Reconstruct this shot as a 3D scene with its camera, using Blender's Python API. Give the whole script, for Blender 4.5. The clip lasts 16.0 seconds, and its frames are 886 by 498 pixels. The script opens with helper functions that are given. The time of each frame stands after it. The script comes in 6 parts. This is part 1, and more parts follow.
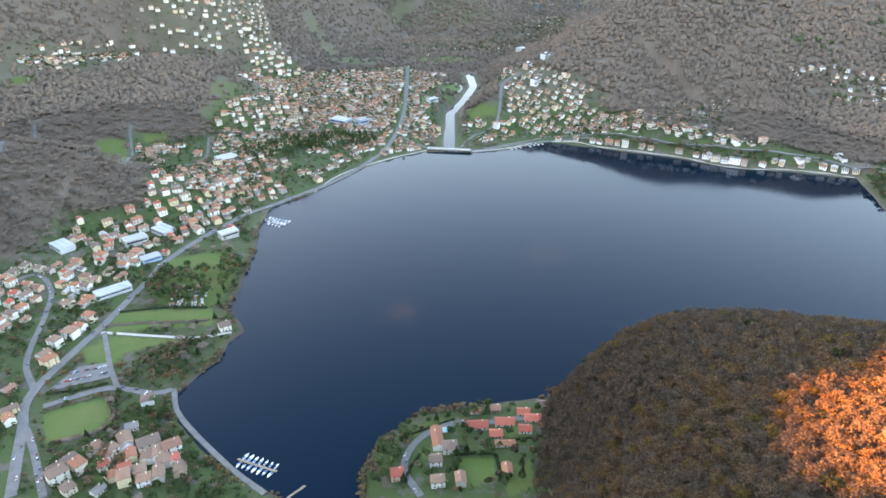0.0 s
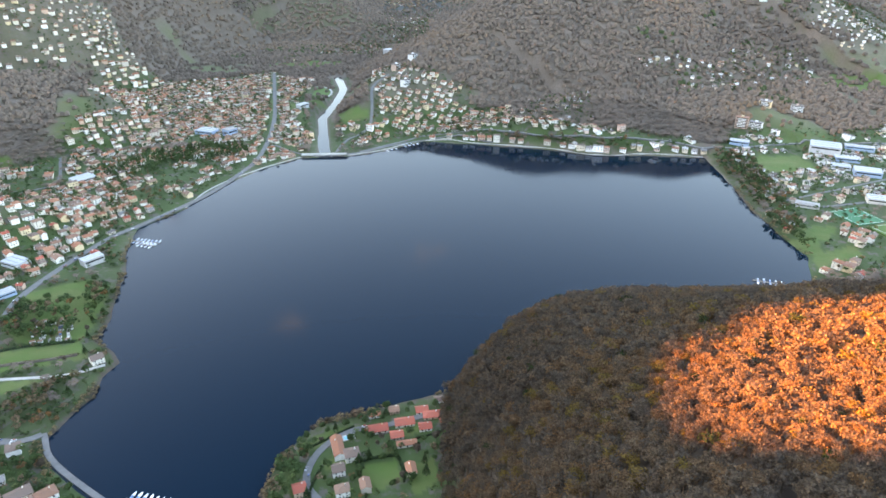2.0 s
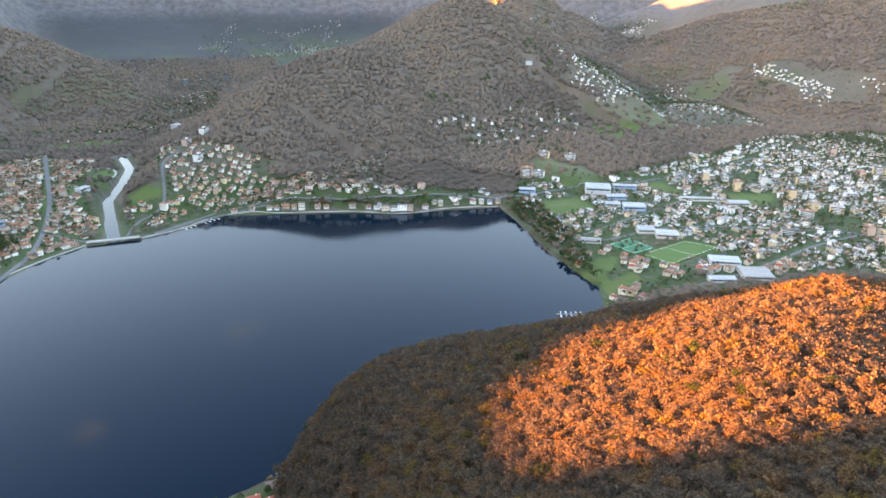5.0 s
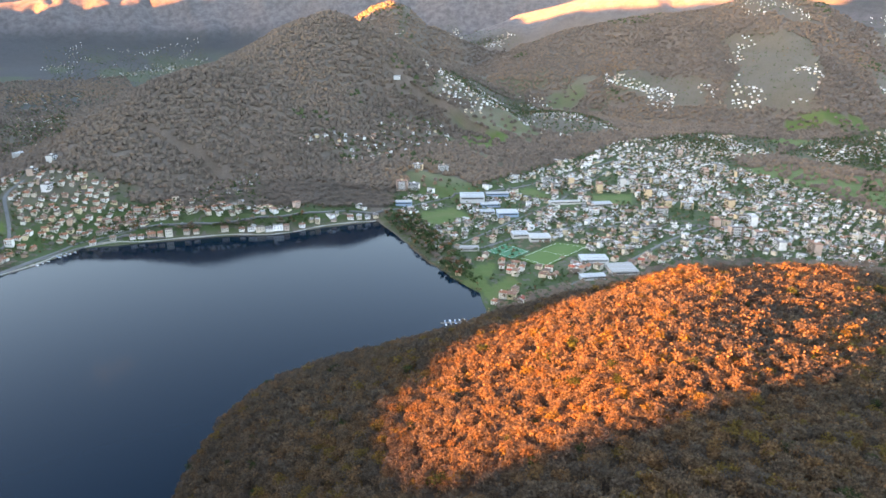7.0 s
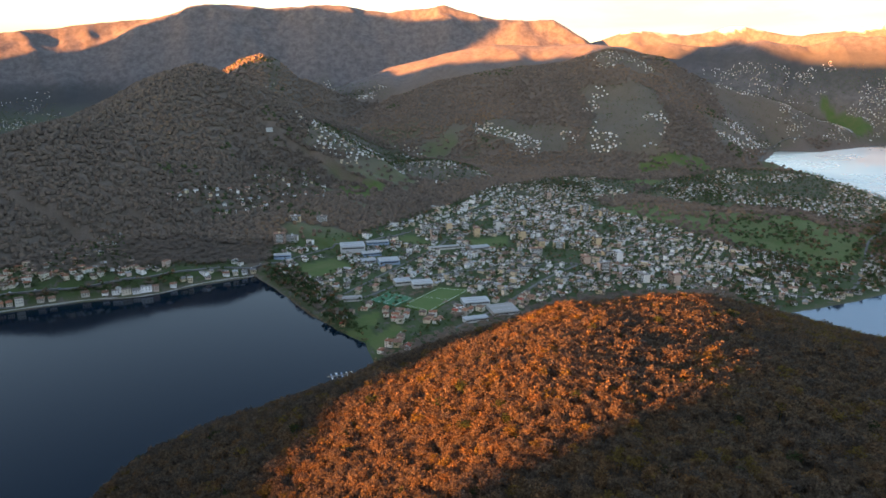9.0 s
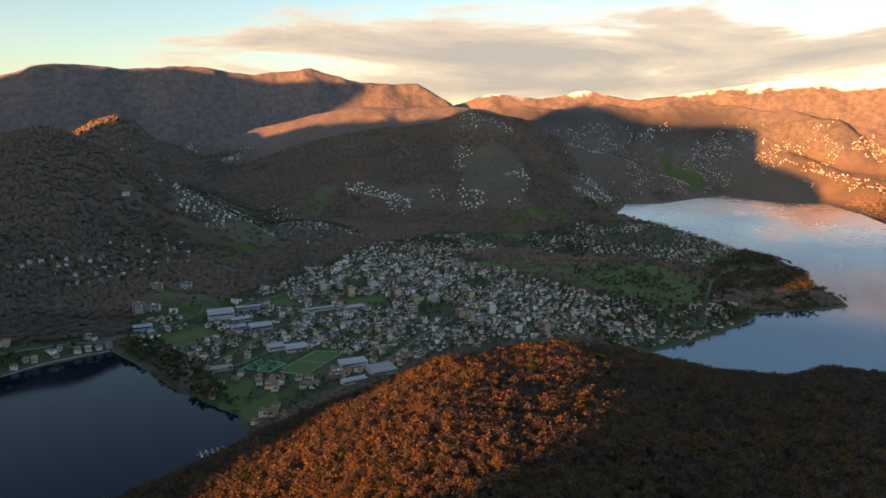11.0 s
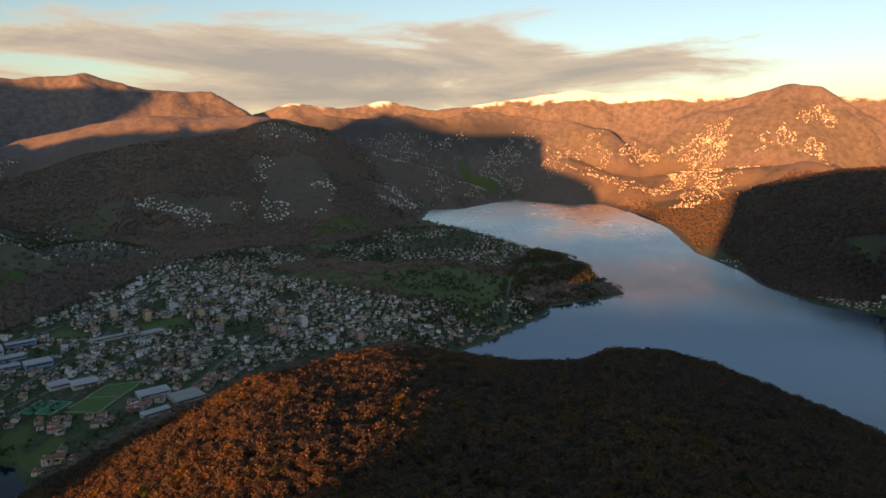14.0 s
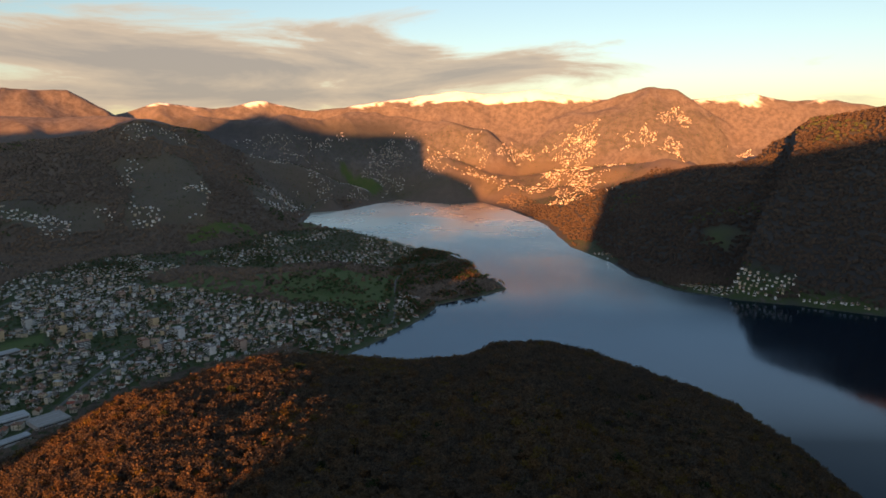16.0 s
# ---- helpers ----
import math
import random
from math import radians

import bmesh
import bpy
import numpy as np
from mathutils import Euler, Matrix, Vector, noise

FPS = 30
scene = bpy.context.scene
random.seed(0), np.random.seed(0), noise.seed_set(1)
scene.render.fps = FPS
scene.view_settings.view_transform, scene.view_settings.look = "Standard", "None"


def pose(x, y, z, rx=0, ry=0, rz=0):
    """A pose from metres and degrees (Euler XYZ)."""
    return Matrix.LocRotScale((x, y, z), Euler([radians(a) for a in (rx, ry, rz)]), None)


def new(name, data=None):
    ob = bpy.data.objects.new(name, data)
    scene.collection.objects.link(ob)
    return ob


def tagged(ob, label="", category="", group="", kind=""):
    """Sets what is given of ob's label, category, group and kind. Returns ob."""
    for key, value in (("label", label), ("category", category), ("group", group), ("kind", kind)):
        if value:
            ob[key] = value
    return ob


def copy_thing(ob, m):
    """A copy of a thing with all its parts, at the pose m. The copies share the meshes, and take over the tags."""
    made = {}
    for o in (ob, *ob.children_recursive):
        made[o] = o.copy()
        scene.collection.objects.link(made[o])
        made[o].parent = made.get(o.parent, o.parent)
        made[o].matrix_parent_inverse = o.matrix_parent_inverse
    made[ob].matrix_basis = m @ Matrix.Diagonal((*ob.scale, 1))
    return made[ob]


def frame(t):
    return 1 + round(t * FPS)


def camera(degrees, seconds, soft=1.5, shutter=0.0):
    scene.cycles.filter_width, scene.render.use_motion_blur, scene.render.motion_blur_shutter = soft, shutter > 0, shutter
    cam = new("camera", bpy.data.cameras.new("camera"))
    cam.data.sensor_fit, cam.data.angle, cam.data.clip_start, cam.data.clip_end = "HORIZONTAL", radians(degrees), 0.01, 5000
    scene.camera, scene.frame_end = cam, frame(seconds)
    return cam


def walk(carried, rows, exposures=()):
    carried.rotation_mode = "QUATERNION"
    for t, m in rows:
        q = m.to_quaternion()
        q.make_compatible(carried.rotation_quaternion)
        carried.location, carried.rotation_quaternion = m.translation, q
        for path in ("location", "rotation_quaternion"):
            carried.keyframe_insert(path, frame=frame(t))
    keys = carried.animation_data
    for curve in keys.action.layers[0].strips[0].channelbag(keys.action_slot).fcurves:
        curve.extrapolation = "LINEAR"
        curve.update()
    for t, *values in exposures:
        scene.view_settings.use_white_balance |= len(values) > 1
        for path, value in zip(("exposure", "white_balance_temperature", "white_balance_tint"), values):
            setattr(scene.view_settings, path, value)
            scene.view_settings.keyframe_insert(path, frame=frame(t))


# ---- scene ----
PATH = [
    (0, 0.00, -26.85, 0.03), (0.5, -2.82, -26.82, 0.0), (1, -5.62, -26.77, 0.0), (1.5, -8.28, -26.74, 0.0),
    (2, -11.07, -26.70, 0.0), (2.5, -13.94, -26.65, -0.04), (3, -16.96, -26.42, -0.08), (3.5, -19.78, -24.22, -0.06),
    (4, -22.53, -22.42, -0.04), (6.5, -36.64, -20.29, 0.04), (7, -39.28, -20.06, 0.0), (7.5, -41.94, -19.29, 0.0),
    (8, -44.60, -18.44, 0.0), (10.5, -58.00, -11.69, 0.10), (11, -60.93, -10.90, 0.10), (11.5, -63.93, -10.40, 0.09),
    (12, -66.90, -10.30, 0.09), (12.5, -69.83, -10.25, 0.04), (13, -72.43, -10.19, 0.04), (13.5, -74.99, -10.14, 0.02),
    (14, -77.50, -10.08, 0.0), (14.5, -80.14, -10.04, -0.03), (15, -82.70, -10.06, -0.09), (15.5, -85.19, -10.04, -0.12),
    (16, -87.55, -10.04, -0.14)]
EYE = 410.0
cam = camera(67.2, 16.0, soft=1.6)
walk(cam, [(t, pose(0, 0, EYE, 90 + pitch, 0, yaw) @ pose(0, 0, 0, 0, 0, roll)) for t, yaw, pitch, roll in PATH],
     [(0, 4.02, 8450, 19), (4, 3.84, 8400, 19), (6.5, 3.6, 8300, 19), (8.0, 3.3, 8200, 17), (8.6, 2.7, 7900, 16), (9.8, 1.45, 7600, 15), (10.5, 1.26, 7350, 12), (12, 0.9, 7350, 12), (16, 0.66, 7350, 13)])

# ---- sky and sun ----
SUN_FROM, SUN_UP = 75.0, 6.8   # heading that the light comes from, counter-clockwise from +y, and its height
sun_dir = Vector((-math.sin(radians(SUN_FROM)) * math.cos(radians(SUN_UP)), math.cos(radians(SUN_FROM)) * math.cos(radians(SUN_UP)), math.sin(radians(SUN_UP))))
sun = new("sun", bpy.data.lights.new("sun", "SUN"))
sun.matrix_world = Matrix.Translation((0, 0, 1500)) @ sun_dir.to_track_quat("Z", "Y").to_matrix().to_4x4()
sun.data.energy, sun.data.angle, sun.data.color = 12.0, radians(0.6), (1.0, 0.365, 0.10)

world = bpy.data.worlds.new("evening_sky")
scene.world = world
world.use_nodes = True
wn, wl = world.node_tree.nodes, world.node_tree.links
wn.clear()


def wnode(kind, **kw):
    n = wn.new(kind)
    for k, v in kw.items():
        n.inputs[k].default_value = v
    return n


def wmath(op, a, b=None, c=None):
    n = wn.new("ShaderNodeMath")
    n.operation = op
    for i, v in enumerate((a, b, c)):
        if v is None:
            continue
        if isinstance(v, (int, float)):
            n.inputs[i].default_value = v
        else:
            wl.new(v, n.inputs[i])
    return n.outputs[0]


def wmix(f, a, b):
    n = wn.new("ShaderNodeMix")
    n.data_type = "RGBA"
    for i, v in ((0, f), (6, a), (7, b)):
        if isinstance(v, (int, float, tuple)):
            n.inputs[i].default_value = v
        else:
            wl.new(v, n.inputs[i])
    return n.outputs[2]


sky = wn.new("ShaderNodeTexSky")
sky.sky_type, sky.sun_disc = "NISHITA", False
sky.sun_elevation, sky.sun_rotation = radians(SUN_UP), radians(-SUN_FROM)
sky.altitude, sky.air_density, sky.dust_density, sky.ozone_density = 600, 0.9, 1.3, 1.3
where = wn.new("ShaderNodeTexCoord")
sep = wn.new("ShaderNodeSeparateXYZ")
wl.new(where.outputs["Generated"], sep.inputs[0])
# a bank of evening cloud over the northern ranges, drawn out along the horizon
azim, elev = wmath("ARCTAN2", wmath("MULTIPLY", sep.outputs[0], -1.0), sep.outputs[1]), sep.outputs[2]


def hump(v, mid, wide):
    q = wmath("DIVIDE", wmath("SUBTRACT", v, mid), wide)
    return wmath("POWER", 2.718, wmath("MULTIPLY", wmath("MULTIPLY", q, q), -1.0))


com = wn.new("ShaderNodeCombineXYZ")
wl.new(wmath("MULTIPLY", azim, 2.9), com.inputs[0]), wl.new(wmath("MULTIPLY", elev, 15.0), com.inputs[1])
cl = wnode("ShaderNodeTexNoise", Scale=1.0, Detail=11.0, Roughness=0.62, Distortion=0.5)
wl.new(com.outputs[0], cl.inputs["Vector"])
bank = wmath("MULTIPLY", hump(azim, -1.14, 0.42), hump(elev, 0.098, 0.062))
streak = wmath("MULTIPLY", hump(azim, -1.62, 0.3), hump(elev, 0.088, 0.022))
low = wmath("MULTIPLY", hump(azim, -1.2, 0.5), hump(elev, 0.045, 0.022))
cover = wmath("ADD", wmath("ADD", wmath("MULTIPLY", cl.outputs[0], 0.95), wmath("MULTIPLY", bank, 0.38)), wmath("ADD", wmath("MULTIPLY", streak, 0.22), wmath("MULTIPLY", low, 0.2)))
ramp = wn.new("ShaderNodeValToRGB")
ramp.color_ramp.elements[0].position, ramp.color_ramp.elements[1].position = 0.60, 0.74
ramp.color_ramp.elements[1].color = (0.93, 0.93, 0.93, 1)
wl.new(cover, ramp.inputs[0])
tone = wn.new("ShaderNodeValToRGB")
tone.color_ramp.elements[0].position, tone.color_ramp.elements[0].color = 0.62, (1.0, 0.80, 0.60, 1)
tone.color_ramp.elements[1].position, tone.color_ramp.elements[1].color = 0.90, (0.50, 0.45, 0.42, 1)
wl.new(cover, tone.inputs[0])
# sky strength raised with height, an added boost to light land and lake
sky_boost = wn.new("ShaderNodeMapRange")
sky_boost.interpolation_type = "SMOOTHSTEP"
for k, v in enumerate((0.12, 0.42, 0.145, 0.175)):
    sky_boost.inputs[k + 1].default_value = v
wl.new(elev, sky_boost.inputs[0])
back_a = wnode("ShaderNodeBackground")
wl.new(sky.outputs[0], back_a.inputs[0]), wl.new(sky_boost.outputs[0], back_a.inputs[1])
back_b = wnode("ShaderNodeBackground", Strength=0.5)
wl.new(tone.outputs[0], back_b.inputs[0])
mixs = wn.new("ShaderNodeMixShader")
wl.new(ramp.outputs[0], mixs.inputs[0]), wl.new(back_a.outputs[0], mixs.inputs[1]), wl.new(back_b.outputs[0], mixs.inputs[2])
wout = wn.new("ShaderNodeOutputWorld")
wl.new(mixs.outputs[0], wout.inputs[0])
# ---- the land: shores, hills and ridges ----
LAKE_WEST = [(-82, 176), (-100, 305), (-130, 378), (-155, 389), (-196, 418), (-237, 466), (-254, 498), (-244, 526), (-230, 555), (-227, 586), (-216, 609),
    (-227, 630), (-254, 656), (-246, 702), (-251, 747), (-253, 812), (-269, 879), (-266, 951), (-211, 1012), (-180, 1089), (-108, 1169), (-32, 1224),
    (55, 1217), (127, 1238), (211, 1280), (303, 1245), (362, 1218), (438, 1185), (521, 1130), (615, 1113), (711, 1079), (681, 937), (650, 832),
    (637, 756), (630, 681), (586, 609), (492, 562), (351, 539), (211, 515), (105, 503), (45, 492), (-16, 479), (-53, 440), (-67, 397), (-47, 305),
    (-47, 176)]
LAKE_EAST = [(1031, 223), (1143, 248), (1215, 209), (1318, 155), (1437, 104), (1546, 78), (1633, -23), (1708, -98), (1808, -73), (1864, -27), (2027, -8),
    (2195, 63), (2301, 186), (2506, 332), (2800, 563), (2863, 750), (3376, 820), (3453, 663), (3757, 559), (4011, 440), (3842, 241), (3795, 129),
    (3890, -53), (3498, -196), (2961, -329), (2362, -355), (2084, -438), (1878, -460), (1710, -537), (1625, -649), (1574, -761), (1482, -927),
    (1406, -1757), (351, -1757), (469, -586), (703, -363), (867, -234), (972, 0), (1007, 141)]
RIVER = [(14, 1195), (12, 1289), (16, 1485), (54, 1626), (81, 1757), (73, 1900)]


def place(az, el, d):
    """A point d metres off at heading az (counter-clockwise from +y) and at el degrees over the eye's level."""
    a = radians(az)
    return (-d * math.sin(a), d * math.cos(a), EYE + d * math.tan(radians(el)))


def rough(x, y, size, octaves=5, seed=0, gain=0.5):
    """Value noise of numpy arrays, about -1 to 1."""
    total, amp, norm = 0.0, 1.0, 0.0
    for o in range(octaves):
        u, v = x / size, y / size
        i, j = np.floor(u).astype(np.int64), np.floor(v).astype(np.int64)
        fu, fv = u - i, v - j
        fu, fv = fu * fu * (3 - 2 * fu), fv * fv * (3 - 2 * fv)

        def h(a, b):
            n = (a * 374761393 + b * 668265263 + (seed + o * 17) * 1442695041) & 0x7FFFFFFF
            n = ((n ^ (n >> 13)) * 1274126177) & 0x7FFFFFFF
            n = ((n ^ (n >> 16)) * 668265263) & 0x7FFFFFFF
            return (n ^ (n >> 15)) % 65536 / 32767.5 - 1
        a, b = h(i, j) + fu * (h(i + 1, j) - h(i, j)), h(i, j + 1) + fu * (h(i + 1, j + 1) - h(i, j + 1))
        total, norm = total + amp * (a + fv * (b - a)), norm + amp
        amp, size = amp * gain, size / 2
    return total / norm * 1.6


def off_line(x, y, pts, closed=False):
    """Distance to a line of points, the share along each nearest stretch, and its index."""
    best, share, which = np.full(x.shape, 1e9), np.zeros(x.shape), np.zeros(x.shape, int)
    n = len(pts) if closed else len(pts) - 1
    for k in range(n):
        (ax, ay), (bx, by) = pts[k][:2], pts[(k + 1) % len(pts)][:2]
        dx, dy = bx - ax, by - ay
        s = np.clip(((x - ax) * dx + (y - ay) * dy) / (dx * dx + dy * dy + 1e-9), 0, 1)
        d = np.hypot(x - ax - s * dx, y - ay - s * dy)
        m = d < best
        best, share, which = np.where(m, d, best), np.where(m, s, share), np.where(m, k, which)
    return best, share, which


def inside(x, y, pts):
    r = np.zeros(x.shape, bool)
    for (ax, ay), (bx, by) in zip(pts, pts[1:] + pts[:1]):
        if ay != by:
            r ^= ((ay > y) != (by > y)) & (x < (bx - ax) * (y - ay) / (by - ay) + ax)
    return r


def off_shore(x, y):
    """Metres from the water: above nought on land."""
    wob = 5 * rough(x, y, 60, 3, 3)
    a = np.where(inside(x, y, LAKE_WEST), -1, 1) * off_line(x, y, LAKE_WEST, True)[0]
    b = np.where(inside(x, y, LAKE_EAST), -1, 1) * off_line(x, y, LAKE_EAST, True)[0]
    c = off_line(x, y, RIVER)[0] - 11
    return np.minimum(np.minimum(a, b) + wob * 0.6, c + 0.15 * wob)


# each ridge: (heading, height angle, distance) along its crest, then its flanks' slope and the rounding of its top
RIDGES = [
    ([(-4.9, -12.8, 1500), (-8.8, -11, 1580), (-13.2, -7.8, 1720), (-17.2, -5.4, 1810), (-21.9, -4.3, 1910), (-25.5, -2.7, 2060), (-28, -1.3, 2200),
      (-30.1, -0.5, 2290), (-32.7, -1.6, 2480), (-36.3, -3.7, 2800), (-40, -4.9, 3100), (-44.7, -6, 3350)], 0.5, 70),
    ([(-20, -14.5, 1420), (-25, -13, 1520), (-30, -11, 1700), (-36, -10.5, 1800), (-42, -9.5, 2000), (-48, -8.6, 2200)], 0.22, 120),
    ([(40, 6, 3456), (25, 5, 3456), (15, 3, 3339), (9, -0.5, 3046), (6.2, -1.9, 2929), (2.8, -2.9, 2870), (-0.8, -4.9, 2753),
      (-3.9, -7.2, 2577), (-6.5, -9.5, 2401)], 0.42, 60),
    ([(40, -8.2, 1757), (33, -9.3, 1699), (25.8, -9.9, 1640), (19, -10.4, 1640), (16.5, -12, 1699)], 0.4, 60),
    ([(42, -13, 1171), (34.5, -15, 1148), (29.2, -16.6, 1113), (26.2, -18.5, 1078)], 0.5, 40),
    ([(-50, -1.7, 3514), (-54.4, -0.9, 3514), (-59.7, -0.3, 3456), (-63.3, 0.8, 3514), (-67.3, 0.1, 3573), (-70.6, -1.2, 3631), (-74.2, -2.4, 3749),
      (-76.9, -3.4, 3866), (-79, -4.4, 3866)], 0.42, 60),
    ([(-46, -0.6, 4100), (-50, 0.4, 4100), (-54, 1.2, 4100), (-58, 1, 4100), (-61, 1.2, 4100), (-64, 1, 4041)], 0.45, 50),
    ([(-4.5, -0.9, 4740), (-4, -2.9, 4600)], 0.5, 40),
    ([(-8, -0.2, 4740), (-7.6, -2.4, 4600)], 0.5, 40),
    ([(-12.5, 0.6, 4740), (-12, -1.2, 4595)], 0.5, 40),
    ([(-16.2, 1.6, 4740), (-15.6, 0.1, 4660), (-15.2, -1.4, 4595)], 0.55, 40),
    ([(-20, 1.9, 4740), (-19.4, 0.6, 4660), (-19, -1.2, 4595)], 0.55, 40),
    ([(-24, 2.3, 4740), (-23.3, 0.8, 4660), (-22.9, -1.0, 4600)], 0.55, 40),
    ([(4, -1.5, 4650), (-3, -1.2, 4660), (-8, 0.2, 4680), (-12, 0.9, 4695), (-17, 1.5, 4723), (-22, 2.2, 4723), (-28, 3, 4723), (-29.9, 3.7, 4723),
      (-32.8, 4.1, 4723), (-35.3, 3.8, 4723), (-40.5, 4.1, 4723), (-45.6, 3.6, 4723), (-50.1, 4.1, 4723), (-54.2, 3, 4723), (-58.8, 3, 4723),
      (-62.1, 1.1, 4723), (-64, 0.6, 4723)], 0.95, 40),
    ([(-32.2, -0.9, 3700), (-33.6, -0.1, 3700), (-35.2, 0.3, 3700), (-36.6, -0.2, 3700), (-38, -1.6, 3700)], 0.5, 60),
    ([(-62, 1.4, 4880), (-64.9, 2.2, 4880), (-69.1, 1.8, 4880), (-73, 2.4, 4880), (-77, 1.6, 4880), (-81.7, 2.3, 4880), (-85.5, 2.9, 4880),
      (-88.8, 3.2, 4880), (-92.1, 3, 4880), (-95.4, 3.3, 4880), (-99.5, 2.6, 4880), (-104, 2.6, 4880), (-109.1, 2.4, 4880), (-112, 2.7, 4880),
      (-114.6, 2.1, 4880), (-117.5, 2.2, 4880), (-120, 1.6, 4880), (-130, 2, 4880), (-150, 2, 4880)], 1.1, 20),
    ([(-76, 0.4, 4667), (-79, 1.4, 4667), (-81.7, 2.5, 4667), (-84, 1.8, 4638), (-87, 1, 4582), (-91, 0.2, 4526)], 1.0, 30),
    ([(-95, 0.4, 4695), (-98, 1.4, 4695), (-100.5, 2.4, 4695), (-104.4, 3.5, 4695), (-106.5, 3.1, 4695), (-109, 1.5, 4695), (-112, -0.8, 4667),
      (-114, -2.4, 4638)], 0.85, 30),
    ([(-68, 1.2, 4640), (-70, 1.0, 4640), (-72, 0.8, 4640), (-74.3, 1.4, 4640), (-77, 0.9, 4640), (-79, 0.1, 4600), (-81, -0.9, 4560)], 0.7, 60),
    ([(-82, -3.9, 4200), (-84.3, -2.6, 4200), (-86.9, -1.9, 4200), (-88.3, -2.1, 4200), (-90.7, -3.0, 4200), (-92, -3.8, 4180)], 0.42, 70),
    ([(-91, -3.9, 4120), (-95, -3.5, 4080), (-100, -3.2, 4020), (-103, -2.7, 3960), (-106, -2.5, 3900), (-108.5, -2.8, 3850)], 0.33, 70),
    ([(-96.1, -7.4, 3050), (-98, -6.25, 3000), (-100.7, -5.0, 2930), (-104.7, -3.65, 2850), (-108.1, -2.95, 2790), (-111, -2.6, 2760), (-113, -2.3, 2760), (-114.1, -1.7, 2780),
      (-114.9, -0.3, 2800), (-116.3, 0.8, 2780), (-118.3, 1.1, 2740), (-120.6, 1.6, 2700), (-124, 2.4, 2640), (-130, 3, 2560), (-145, 3, 2400)], 0.42, 40),
]
# the range added behind, out of view, over which the low sun comes: sideways offset and height
# its notches are shaped to throw shadow and let patches of sun through
BEHIND = [(-4900, 1074), (-2300, 980), (-900, 940), (-735, 918), (-550, 876), (-430, 848), (-150, 838), (14, 800), (190, 760), (207, 552), (213, 478), (223, 462),
          (234, 449), (241, 436), (268, 421), (321, 405), (357, 401), (435, 399), (470, 412), (490, 436), (502, 486), (525, 604), (600, 640), (950, 690), (1035, 800), (1206, 860),
          (1310, 880), (1374, 900), (1407, 960), (1467, 1080), (1600, 1130), (1683, 1145), (1894, 1104), (2030, 1116), (2161, 1145), (2230, 1200), (2339, 1330), (2600, 1330),
          (2700, 1000), (2778, 975), (3013, 925), (3144, 897), (3304, 840), (3400, 790), (3420, 715), (3480, 695), (3528, 730), (3545, 1200), (3600, 1240), (3754, 1216), (3929, 1184),
          (4064, 1206), (4184, 1197), (4245, 1202), (4426, 1132), (4476, 1152), (4523, 1090), (4535, 960), (4548, 700), (4562, 560), (4588, 440), (4650, 380), (5200, 360)]
# the wooded hill below: heading, height angle and distance of its brow, height towards the eye
HILL = [(-9, -41, 515, 12), (-11, -39.2, 521, 29), (-12.8, -37.9, 521, 47), (-15.9, -35.4, 515, 82), (-18.8, -33.4, 515, 111),
        (-22.6, -31.7, 515, 141), (-29.3, -30.1, 527, 164), (-35.8, -28.7, 545, 182), (-41.8, -27.3, 562, 193), (-47, -25.9, 592, 201),
        (-54.5, -23.4, 633, 211), (-61.4, -21, 685, 217), (-64.4, -20.4, 703, 219), (-68.5, -19.8, 726, 220), (-72.4, -19.3, 750, 223),
        (-76.6, -19.5, 756, 223), (-83.6, -20.3, 761, 223), (-89.8, -19.7, 767, 220), (-92, -18.6, 773, 219), (-97, -18.3, 761, 217),
        (-100.8, -19.2, 767, 213), (-103.2, -19.8, 773, 211), (-107.9, -21, 785, 199), (-112.4, -22, 797, 187), (-116.7, -23.8, 806, 176),
        (-120.8, -26, 811, 164), (-128, -29, 773, 152), (-138, -32, 750, 141)]


def wooded_hill(x, y):
    r, az = np.hypot(x, y), np.degrees(np.arctan2(-x, y))
    rows = np.array(HILL[::-1])
    el, d, near = (np.interp(az, rows[:, 0], rows[:, k]) for k in (1, 2, 3))
    top = EYE + d * np.tan(np.radians(el))
    q = r / d
    z = np.where(q < 1, top + (near - top) * (1 - q ** 2), top - 0.35 * (r - d) - 0.0022 * (r - d) ** 2)
    edge = np.clip((-9 - az) / 3, 0, 1) ** 0.7
    return z * edge - 7 * (1 - edge) - 400 * (az < -150)


